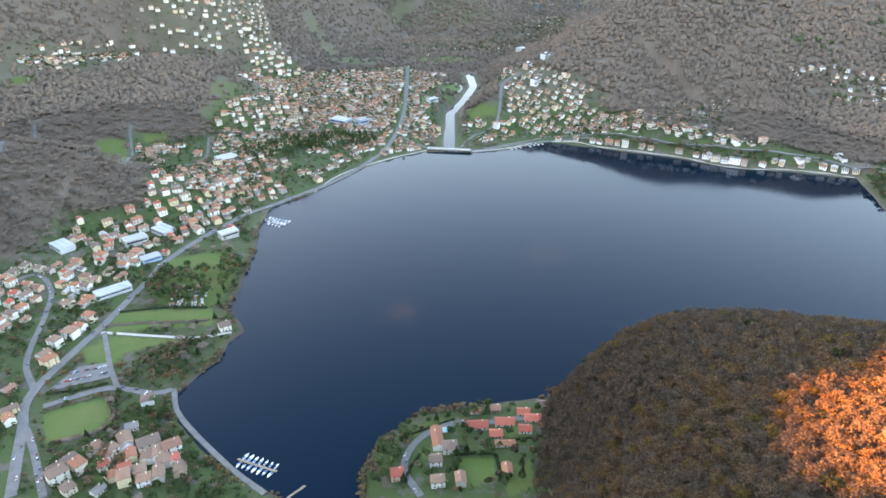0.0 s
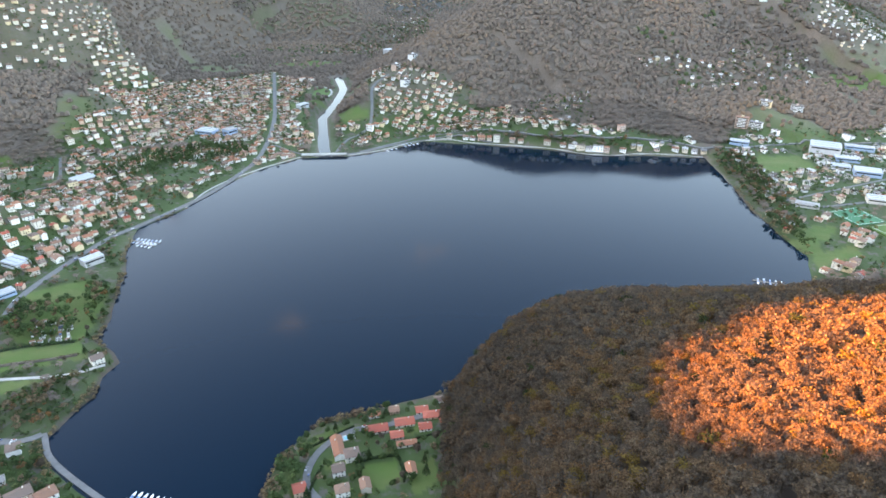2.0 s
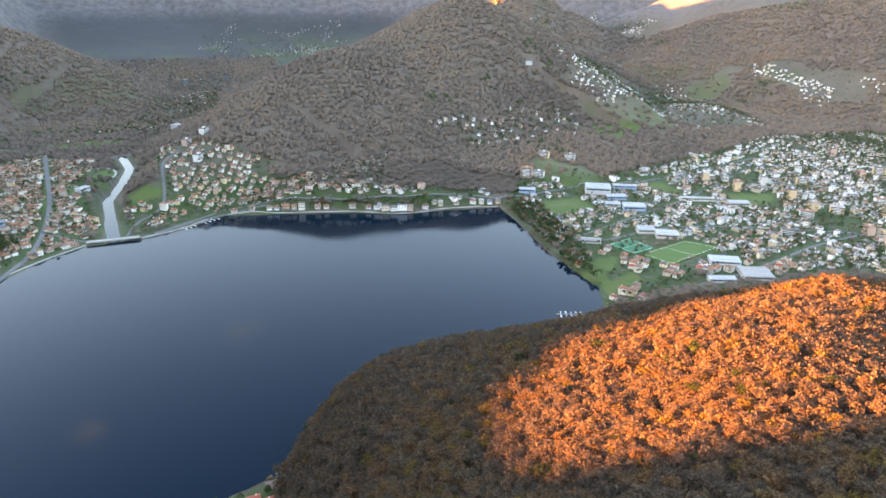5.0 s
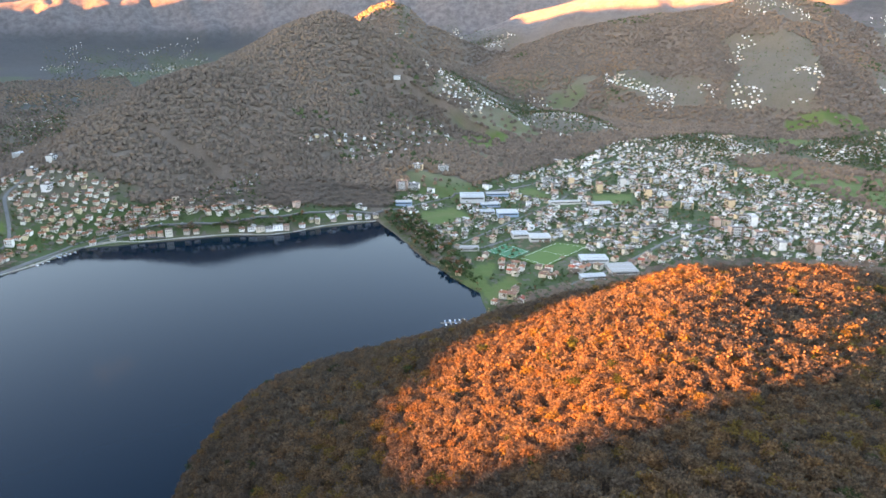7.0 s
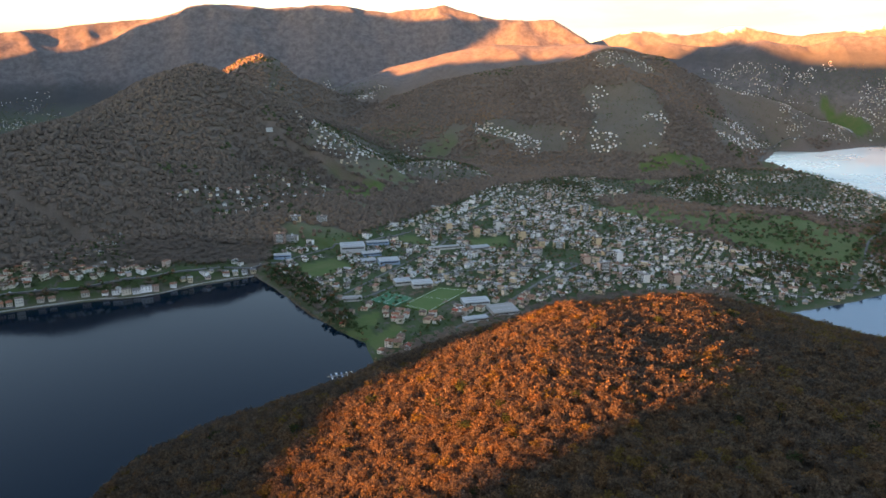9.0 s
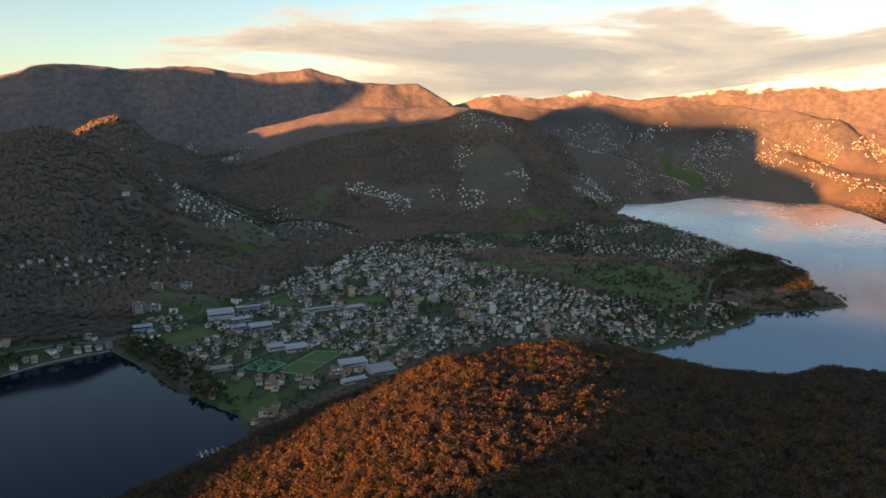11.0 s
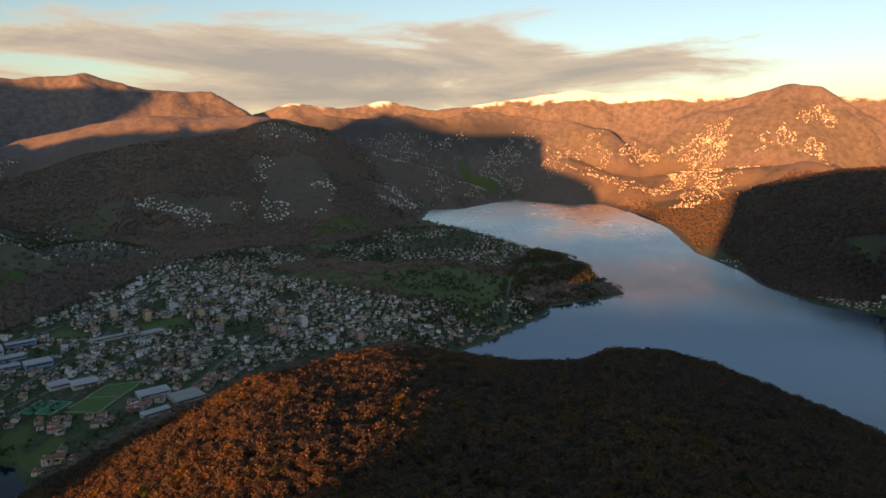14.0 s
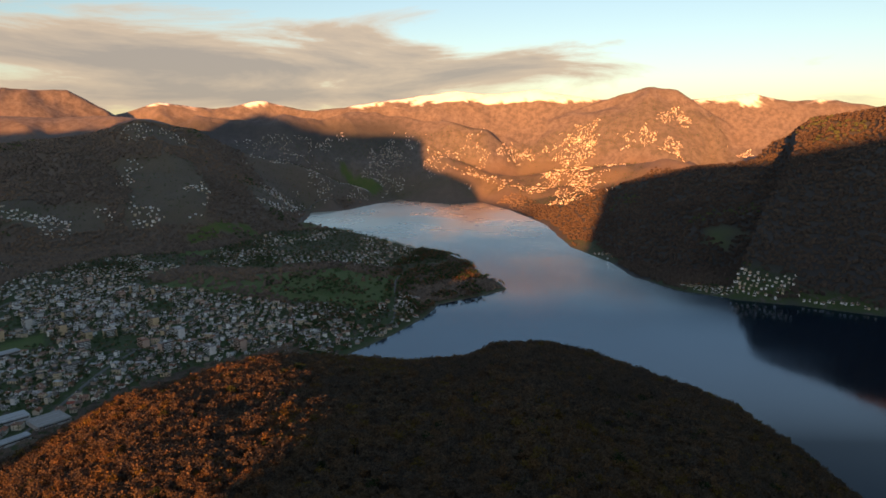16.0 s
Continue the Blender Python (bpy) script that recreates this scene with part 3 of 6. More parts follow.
layer(ground.data, "litter", np.hypot(gx, gy) < 900)
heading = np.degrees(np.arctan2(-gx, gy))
# blue shade of the far valleys, painted into the ground by heading and distance
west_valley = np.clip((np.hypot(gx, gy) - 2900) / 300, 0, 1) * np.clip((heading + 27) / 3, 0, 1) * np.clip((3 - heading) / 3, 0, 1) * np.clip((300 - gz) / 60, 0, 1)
north_shade = np.clip((np.hypot(gx, gy) - 4250) / 250, 0, 1) * np.clip((heading + 86) / 3, 0, 1) * np.clip((-62 - heading) / 4, 0, 1) * np.clip((520 - gz) / 80, 0, 1)
# joined by the painted shade of the south-shore slope's ground
layer(ground.data, "evergreen_shade", np.maximum(np.clip((gx - 1100) / 300, 0, 1) * np.clip((-gy - 150) / 150, 0, 1) * (np.hypot(gx, gy) < 3600), 0.85 * np.maximum(north_shade, west_valley)))

wx, wy, wf = polar(np.arange(180, -180, -6), np.array([0.01, 500, 1500, 4400]))
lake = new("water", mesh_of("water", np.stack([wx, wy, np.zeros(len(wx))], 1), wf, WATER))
tagged(lake, "still dark blue lake water reflecting sky and hills", "water", kind="structure")


# wind waves of the open eastern basin: long crests across the breeze, with slacker streaks between
wind = radians(7)
ws, wc = np.meshgrid(np.arange(1500, 4300, 4.0), np.linspace(-1500, 1500, 90), indexing="ij")
wx, wy = (ws * math.cos(wind) - wc * math.sin(wind)).ravel(), (ws * math.sin(wind) + wc * math.cos(wind)).ravel()
breeze = np.clip((wx - 1600) / 900, 0, 1) * (0.75 + 0.35 * rough(wx, wy, 300, 3, 44))
crest = np.where(np.arange(ws.shape[0]) % 2, 1.0, -1.0)[:, None].repeat(ws.shape[1], 1).ravel()
k = np.arange(ws.size).reshape(ws.shape)
wf = np.stack([k[:-1, :-1], k[1:, :-1], k[1:, 1:], k[:-1, 1:]], -1).reshape(-1, 4)
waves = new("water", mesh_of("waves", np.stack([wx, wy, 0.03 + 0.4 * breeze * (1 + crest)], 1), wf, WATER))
tagged(waves, "lake water ruffled by the breeze, its sky reflection tinted and boosted", "water", kind="structure")


# ---- building materials ----
def varied(name, stops, rough_v=0.85, island=False, dirt=0.3):
    """A surface whose colour differs from piece to piece, with grain and stains."""
    m, nd, ln, b = mat(name, rough_v)
    nt = m.node_tree
    if island:
        pick = nd.new("ShaderNodeNewGeometry").outputs["Random Per Island"]
    else:
        pick = nd.new("ShaderNodeObjectInfo").outputs["Random"]
    r = nd.new("ShaderNodeValToRGB")
    r.color_ramp.interpolation = "CONSTANT"
    while len(r.color_ramp.elements) < len(stops):
        r.color_ramp.elements.new(0.5)
    for i, c in enumerate(stops):
        r.color_ramp.elements[i].position, r.color_ramp.elements[i].color = i / len(stops), (*c, 1)
    ln.new(pick, r.inputs[0])
    c = mixc(nt, band(nt, noise_tex(nt, 0.35, 5), 0.45, 0.75), r.outputs[0], (0.09, 0.08, 0.07))
    c2 = mixc(nt, dirt, r.outputs[0], c)
    ln.new(c2, b.inputs["Base Color"])
    return m


WALLS = [(0.62, 0.56, 0.46), (0.70, 0.68, 0.62), (0.60, 0.51, 0.40), (0.72, 0.70, 0.66), (0.52, 0.36, 0.27), (0.63, 0.59, 0.51), (0.74, 0.72, 0.68), (0.45, 0.40, 0.34), (0.62, 0.50, 0.32), (0.68, 0.64, 0.56)]
TILES = [(0.255, 0.099, 0.054), (0.187, 0.091, 0.058), (0.306, 0.129, 0.072), (0.162, 0.099, 0.072), (0.238, 0.129, 0.086), (0.136, 0.091, 0.072), (0.281, 0.106, 0.058), (0.204, 0.122, 0.086)]
GREYS = [(0.18, 0.165, 0.16), (0.13, 0.10, 0.085), (0.38, 0.38, 0.38), (0.24, 0.12, 0.08), (0.10, 0.085, 0.08), (0.20, 0.19, 0.185), (0.27, 0.13, 0.085), (0.15, 0.125, 0.11)]
WALL, WALL_I = varied("render_wall", WALLS), varied("render_wall_town", WALLS, island=True)
ROOF, ROOF_I = varied("tile_roof", TILES, 0.8), varied("tile_roof_town", TILES, 0.8, island=True)
ROOF_RED = varied("red_tile_roof", [(0.340, 0.062, 0.036), (0.306, 0.068, 0.042), (0.357, 0.087, 0.054)], 0.8)
ROOF_G, ROOF_GI = varied("grey_roof", GREYS, 0.8), varied("grey_roof_town", GREYS, 0.8, island=True)
WALL_B = varied("block_wall_town", [(0.749, 0.728, 0.696), (0.835, 0.824, 0.802), (0.621, 0.503, 0.353), (0.792, 0.781, 0.760), (0.535, 0.407, 0.342), (0.856, 0.845, 0.835), (0.642, 0.556, 0.449)], island=True)
WALL_BO = varied("block_wall", [(0.62, 0.60, 0.57), (0.70, 0.68, 0.65), (0.60, 0.45, 0.28), (0.66, 0.64, 0.62), (0.50, 0.36, 0.29), (0.72, 0.71, 0.70)])
HALL_W = varied("hall_cladding", [(0.468, 0.484, 0.493), (0.255, 0.357, 0.493), (0.527, 0.510, 0.476), (0.408, 0.399, 0.391)], 0.6)
HALL_R = varied("hall_roof", [(0.302, 0.324, 0.338), (0.374, 0.389, 0.396), (0.245, 0.238, 0.230), (0.346, 0.374, 0.396)], 0.6)


def plain(name, c, rough_v=0.8, c2=None, scale=0.5):
    m, nd, ln, b = mat(name, rough_v)
    nt = m.node_tree
    c2 = c2 or tuple(0.7 * v for v in c)
    ln.new(mixc(nt, band(nt, noise_tex(nt, scale, 5), 0.35, 0.7), c, c2), b.inputs["Base Color"])
    return m


GLASS = plain("window_glass", (0.03, 0.035, 0.04), 0.15)
ASPHALT = plain("asphalt", (0.135, 0.135, 0.135), 0.9, (0.095, 0.095, 0.095), 0.15)
CONCRETE = plain("concrete", (0.38, 0.37, 0.35), 0.9, (0.28, 0.27, 0.25), 0.3)
TURF = plain("turf", (0.05, 0.105, 0.02), 0.95, (0.065, 0.115, 0.028), 0.06)
TURF_B = plain("artificial_turf", (0.035, 0.16, 0.08), 0.9, (0.03, 0.14, 0.07), 0.1)
WHITE = plain("white_paint", (0.78, 0.78, 0.76), 0.5)
WOODEN = plain("weathered_timber", (0.26, 0.21, 0.16), 0.85)
DOOR = plain("door_paint", (0.12, 0.08, 0.06), 0.6)
POOL = plain("pool_water", (0.12, 0.45, 0.55), 0.1)


def box(bm, x0, y0, z0, x1, y1, z1, mi=0):
    v = [bm.verts.new((x, y, z)) for z in (z0, z1) for x, y in ((x0, y0), (x1, y0), (x1, y1), (x0, y1))]
    for q in ((3, 2, 1, 0), (4, 5, 6, 7), (0, 1, 5, 4), (1, 2, 6, 5), (2, 3, 7, 6), (3, 0, 4, 7)):
        bm.faces.new([v[i] for i in q]).material_index = mi


def finish(name, bm, *materials):
    me = bpy.data.meshes.new(name)
    bm.normal_update()
    bm.to_mesh(me)
    bm.free()
    for m in materials:
        me.materials.append(m)
    return me


def part(name, bm, material, parent, label=""):
    ob = new(name, bm if isinstance(bm, bpy.types.Mesh) else finish(name, bm, material))
    ob.parent = parent
    if label:
        ob["label"] = label
    return ob


def gable_roof(w, d, h, rise, over=0.55, thick=0.25):
    """A ridge along x over walls of w by d, with overhanging eaves and a real thickness."""
    bm = bmesh.new()
    s = rise / (d / 2)
    rows = []
    for x in (-w / 2 - over, w / 2 + over):
        rows.append([bm.verts.new((x, y, z)) for y, z in ((-d / 2 - over, h - s * over), (0, h + rise), (d / 2 + over, h - s * over),
                                                          (d / 2 + over, h - s * over + thick), (0, h + rise + thick), (-d / 2 - over, h - s * over + thick))])
    a, b = rows
    for i in range(6):
        bm.faces.new((a[i], a[(i + 1) % 6], b[(i + 1) % 6], b[i]))
    bm.faces.new(a[::-1]), bm.faces.new(b)
    bmesh.ops.recalc_face_normals(bm, faces=bm.faces)
    return bm


def hip_roof(w, d, h, rise, over=0.6, thick=0.25):
    bm = bmesh.new()
    lo = [bm.verts.new((sx * (w / 2 + over), sy * (d / 2 + over), h - 0.2)) for sx, sy in ((-1, -1), (1, -1), (1, 1), (-1, 1))]
    up = [bm.verts.new((v.co.x, v.co.y, v.co.z + thick)) for v in lo]
    e = max(w - d, 0.6) / 2
    p, q = bm.verts.new((-e, 0, h + rise)), bm.verts.new((e, 0, h + rise))
    for f in ((lo[3], lo[2], lo[1], lo[0]), *((lo[i], lo[(i + 1) % 4], up[(i + 1) % 4], up[i]) for i in range(4)),
              (up[0], up[1], q, p), (up[2], up[3], p, q), (up[1], up[2], q), (up[3], up[0], p)):
        bm.faces.new(f)
    return bm


def gable_walls(w, d, h, rise):
    bm = bmesh.new()
    lo = [bm.verts.new((sx * w / 2, sy * d / 2, -2.5)) for sx, sy in ((-1, -1), (1, -1), (1, 1), (-1, 1))]
    up = [bm.verts.new((v.co.x, v.co.y, h)) for v in lo]
    g0, g1 = bm.verts.new((-w / 2, 0, h + rise)), bm.verts.new((w / 2, 0, h + rise))
    for f in ((lo[0], lo[1], up[1], up[0]), (lo[2], lo[3], up[3], up[2]), (lo[1], lo[2], up[2], g1, up[1]), (lo[3], lo[0], up[0], g0, up[3]), (lo[3], lo[2], lo[1], lo[0])):
        bm.faces.new(f)
    return bm


def pane_mesh(w, h):
    bm = bmesh.new()
    box(bm, -w / 2, -0.12, -h / 2, w / 2, 0.05, h / 2)
    return finish("window", bm, GLASS)


PANE, TALL = pane_mesh(1.2, 1.4), pane_mesh(1.5, 2.1)


def house(w, d, floors, hip, roof, label, wall=None, at_m=None):
    """One house: rendered walls, a tiled roof, chimney, door and windows. Stands with its ground at z = 0."""
    h, rise = 2.9 * floors + 0.2, d * (0.22 if hip else 0.26)
    root = new("house")
    tagged(root, label, "house", "houses of the lakeside towns")
    part("wall", gable_walls(w, d, h, 0.01 if hip else rise), wall or WALL, root)
    part("roof", (hip_roof if hip else gable_roof)(w, d, h, rise), roof, root)
    bm = bmesh.new()
    box(bm, w * 0.2, d * 0.1, h, w * 0.2 + 0.9, d * 0.1 + 0.7, h + rise + 0.9)
    part("chimney", bm, WALL, root)
    for side in (-1, 1):
        for f in range(floors):
            for k in range(max(2, int(w // 4.5))):
                n = max(2, int(w // 4.5))
                o = part("window", PANE, None, root)
                o.matrix_local = pose((k + 0.5) * w / n - w / 2, side * d / 2, 1.6 + 2.9 * f)
    bm = bmesh.new()
    box(bm, -0.6, -d / 2 - 0.08, -0.3, 0.5, -d / 2 + 0.05, 2.1)
    part("door", bm, DOOR, root)
    if at_m is not None:
        root.matrix_basis = at_m
    return root


def ground_z(x, y):
    return float(land(np.array([float(x)]), np.array([float(y)]))[0])


def smooth_line(pts, step):
    """Points every few metres along a smooth curve through pts."""
    p = [Vector(q) for q in pts]
    p = [2 * p[0] - p[1], *p, 2 * p[-1] - p[-2]]
    out = []
    for a, b, c, d in zip(p, p[1:], p[2:], p[3:]):
        n = max(2, int((c - b).length / step))
        for i in range(n):
            t = i / n
            out.append(0.5 * (2 * b + (c - a) * t + (2 * a - 5 * b + 4 * c - d) * t * t + (3 * b - a - 3 * c + d) * t ** 3))
    return out + [p[-2]]


def ribbon(name, pts, width, material, lift=0.5, step=7.0, deep=2.5):
    """A strip laid over the ground along a line, with sides that go into it."""
    line = smooth_line(pts, step)
    n = len(line)
    xy = []
    for i, p in enumerate(line):
        t = (line[min(i + 1, n - 1)] - line[max(i - 1, 0)]).normalized()
        s = Vector((-t.y, t.x))
        xy += [p - s * width / 2, p + s * width / 2]
    xs, ys = np.array([q.x for q in xy]), np.array([q.y for q in xy])
    z = np.maximum(land(xs, ys), 0.6)
    z = np.repeat(np.maximum(z[::2], z[1::2]), 2) + lift
    top = np.stack([xs, ys, z], 1)
    v = np.concatenate([top, top - [0, 0, deep]])
    i = np.arange(n - 1) * 2
    m = len(top)
    f = np.concatenate([np.stack([i, i + 2, i + 3, i + 1], 1)[:, ::-1], np.stack([i, i + m, i + 2 + m, i + 2], 1)[:, ::-1], np.stack([i + 1, i + 3, i + 3 + m, i + 1 + m], 1)[:, ::-1]])
    return new(name, mesh_of(name, v, f, material))


for width, line in ROADS:
    tagged(ribbon("road" if width > 4 else "path", line, width, ASPHALT if width > 4 else CONCRETE), "grey asphalt road through the valley" if width > 4 else "pale gravel footpath", kind="structure")

# ---- playing fields ----


def field(name, corners, material, label, lines=True):
    c = [Vector(p) for p in corners]
    z = max(ground_z(*p) for p in corners) + 0.5
    bm = bmesh.new()
    lo, up = [bm.verts.new((p.x, p.y, z - 3)) for p in c], [bm.verts.new((p.x, p.y, z)) for p in c]
    bm.faces.new(up)
    for i in range(4):
        bm.faces.new((lo[i], lo[(i + 1) % 4], up[(i + 1) % 4], up[i]))
    bmesh.ops.recalc_face_normals(bm, faces=bm.faces)
    root = tagged(new(name, finish(name, bm, material)), label, "sports field")
    if lines:
        def at(s, t):
            return (c[0] * (1 - s) + c[1] * s) * (1 - t) + (c[3] * (1 - s) + c[2] * s) * t
        bm = bmesh.new()
        for (s0, t0), (s1, t1) in (((.05, .05), (.95, .05)), ((.95, .05), (.95, .95)), ((.95, .95), (.05, .95)), ((.05, .95), (.05, .05)), ((.5, .05), (.5, .95)) if (c[1] - c[0]).length > (c[3] - c[0]).length else ((.05, .5), (.95, .5))):
            a, b = at(s0, t0), at(s1, t1)
            n = Vector((-(b - a).y, (b - a).x)).normalized() * 0.25
            bm.faces.new([bm.verts.new((p.x, p.y, z + 0.03)) for p in (a - n, b - n, b + n, a + n)])
        bmesh.ops.recalc_face_normals(bm, faces=bm.faces)
        part("line_marking", bm, WHITE, root, "white painted lines")
    return root


field("football_pitch", MEADOWS[11], TURF, "green grass football pitch between houses and halls")
field("sports_court", [(751, 800), (805, 806), (809, 749), (760, 746)], TURF_B, "blue-green artificial turf court beside the pitch")
bm = bmesh.new()
bmesh.ops.create_circle(bm, cap_ends=True, segments=40, radius=1.0)
bmesh.ops.transform(bm, verts=bm.verts, matrix=Matrix.Translation((18, 1722, ground_z(18, 1722) + 0.9)) @ Matrix.Diagonal((27, 58, 1, 1)))
oval = tagged(new("sports_ground", finish("sports_ground", bm, TURF)), "oval grass sports ground with a pale running track", "sports field")
bm = bmesh.new()
ring = [[bm.verts.new((18 + (27 + k) * math.cos(a), 1722 + (58 + k) * math.sin(a), ground_z(18, 1722) + 0.95)) for k in (0, 5)] for a in np.linspace(0, 2 * math.pi, 41)[:-1]]
for (a, b), (c, d) in zip(ring, ring[1:] + ring[:1]):
    bm.faces.new((a, b, d, c))
part("running_track", bm, CONCRETE, oval, "pale grey running track")

# ---- halls, blocks of flats, villas of the near spit ----


def hall(x, y, w, d, h, turn):
    root = new("industrial_hall")
    tagged(root, "large flat-roofed hall clad in pale metal", "hall", "halls of the valley floor")
    bm = bmesh.new()
    box(bm, -w / 2, -d / 2, -3, w / 2, d / 2, h)
    part("wall", bm, HALL_W, root)
    bm = bmesh.new()
    box(bm, -w / 2 - 0.3, -d / 2 - 0.3, h, w / 2 + 0.3, d / 2 + 0.3, h + 0.7)
    part("roof", bm, HALL_R, root)
    for k in range(2):
        bm = bmesh.new()
        box(bm, -w * 0.4, -d * (0.2 - 0.4 * k) - 0.5, h + 0.7, w * 0.4, -d * (0.2 - 0.4 * k) + 0.5, h + 1.1)
        part("skylight", bm, HALL_R, root)
    for s in (-1, 1):
        bm = bmesh.new()
        box(bm, -w * 0.45, s * d / 2 - 0.06, h * 0.55, w * 0.45, s * d / 2 + 0.06, h * 0.8)
        part("window", bm, GLASS, root)
    root.matrix_basis = pose(x, y, ground_z(x, y), 0, 0, turn)


HALLS = [(940, 1049, 52, 38, 11), (1010, 1043, 50, 14, 7), (945, 996, 40, 18, 7), (794, 1101, 34, 15, 8), (927, 926, 42, 28, 9), (852, 817, 30, 22, 8),
         (867, 781, 38, 26, 8), (906, 964, 30, 18, 6), (1125, 842, 40, 20, 7), (859, 651, 46, 26, 6), (857, 592, 44, 40, 6), (796, 602, 40, 14, 6),
         (735, 826, 34, 16, 5), (1077, 903, 70, 9, 7), (-219, 1398, 40, 26, 8), (-508, 796, 32, 20, 7), (-393, 849, 30, 20, 7)]
HALLS_B = [(-419, 815, 30, 18, 9), (-300, 841, 26, 14, 9), (-393, 1154, 34, 26, 7), (-391, 682, 40, 16, 6), (-379, 766, 24, 14, 6), (216, 1871, 26, 22, 9),
           (1167, 1637, 26, 18, 8), (-172, 1378, 22, 20, 14), (-25, 1514, 26, 14, 7)]
for i, row in enumerate(HALLS):
    hall(*row, -38 + 3 * (i % 3))
for row in HALLS_B:
    hall(*row, 42)


def block_of_flats(floors):
    """Flats with a flat roof, a stair head and a row of windows and balconies on each floor."""
    w, d, h = 24.0, 13.0, 3.0 * floors
    root = new("apartment_block")
    tagged(root, "pale rendered block of flats with balconies and flat roof", "apartment block", "blocks of flats in the town")
    bm = bmesh.new()
    box(bm, -w / 2, -d / 2, -3, w / 2, d / 2, h)
    part("wall", bm, WALL_BO, root)
    bm = bmesh.new()
    box(bm, -w / 2 - 0.4, -d / 2 - 0.4, h, w / 2 + 0.4, d / 2 + 0.4, h + 0.6)
    part("roof", bm, ROOF_G, root)
    bm = bmesh.new()
    box(bm, -2.5, -2, h + 0.6, 2.5, 2, h + 3)
    part("stair_head", bm, WALL_BO, root)
    strip = bmesh.new()
    box(strip, -w * 0.46, -0.06, -0.75, w * 0.46, 0.06, 0.75)
    strip = finish("window", strip, GLASS)
    ledge = bmesh.new()
    box(ledge, -w * 0.3, -1.3, -0.1, w * 0.3, 0, 1.0)
    ledge = finish("balcony", ledge, WHITE)
    for f in range(floors):
        for s in (-1, 1):
            part("window", strip, None, root).matrix_local = pose(0, s * d / 2, 1.7 + 3 * f)
        if f:
            part("balcony", ledge, None, root).matrix_local = pose(0, -d / 2, 3 * f)
    return root


BLOCKS = [(934, 1236), (991, 1210), (839, 1169), (864, 1158), (1177, 1046), (1208, 999), (1250, 982), (1157, 998), (1288, 913), (1308, 864), (1368, 875), (1209, 916),
          (1623, 948), (1539, 848), (1590, 839), (1362, 761), (1244, 715), (1316, 661), (1261, 606), (1189, 620), (1244, 575), (1384, 712), (1229, 753), (1253, 818),
          (1362, 938), (1584, 780), (1672, 1006), (1056, 682), (1169, 726), (204, 1475), (238, 1587), (194, 1552), (1157, 562),
          (1194, 533), (1161, 481), (1181, 431)]
protos = [block_of_flats(n) for n in (4, 5, 7)]
rng = random.Random(5)
for i, (x, y) in enumerate(BLOCKS):
    m = pose(x, y, ground_z(x, y), 0, 0, rng.choice((-35, 52, -40, 48, -50)))
    if i < 3:
        protos[i].matrix_basis = m
    else:
        copy_thing(protos[i % 3] if x > 600 else protos[0], m)

VILLAS = [(31, 456, 17, 10, 1), (55, 460, 17, 10, 1), (81, 465, 16, 9, 1), (46, 444, 11, 9, 1), (72, 450, 11, 9, 1), (92, 456, 11, 9, 1), (73, 474, 11, 9, 1),
          (-5, 437, 9, 24, 2), (6, 426, 12, 11, 2), (-6, 411, 10, 10, 2), (-37, 397, 10, 10, 2), (-4, 388, 11, 9, 2), (14, 389, 8, 11, 2), (52, 401, 8, 12, 1),
          (53, 431, 17, 6, 1), (30, 477, 10, 7, 1), (48, 480, 9, 8, 1), (93, 486, 12, 7, 1), (-239, 613, 12, 11, 2)]
for i, (x, y, w, d, f) in enumerate(VILLAS):
    red = i < 7 or i == 10
    turn = 6 - 1.1 * (x / 10) + (90 if d > w else 0)
    if d > w:
        w, d = d, w
    house(w, d, f, i % 3 == 2, ROOF_RED if red else ROOF, "white villa with a bright red tiled roof near the shore" if red else "cream house with brown tiled roof near the shore",
          at_m=pose(x, y, max(ground_z(x, y), 0.8), 0, 0, turn))

# ---- the towns' houses ----
town_rng = np.random.RandomState(11)


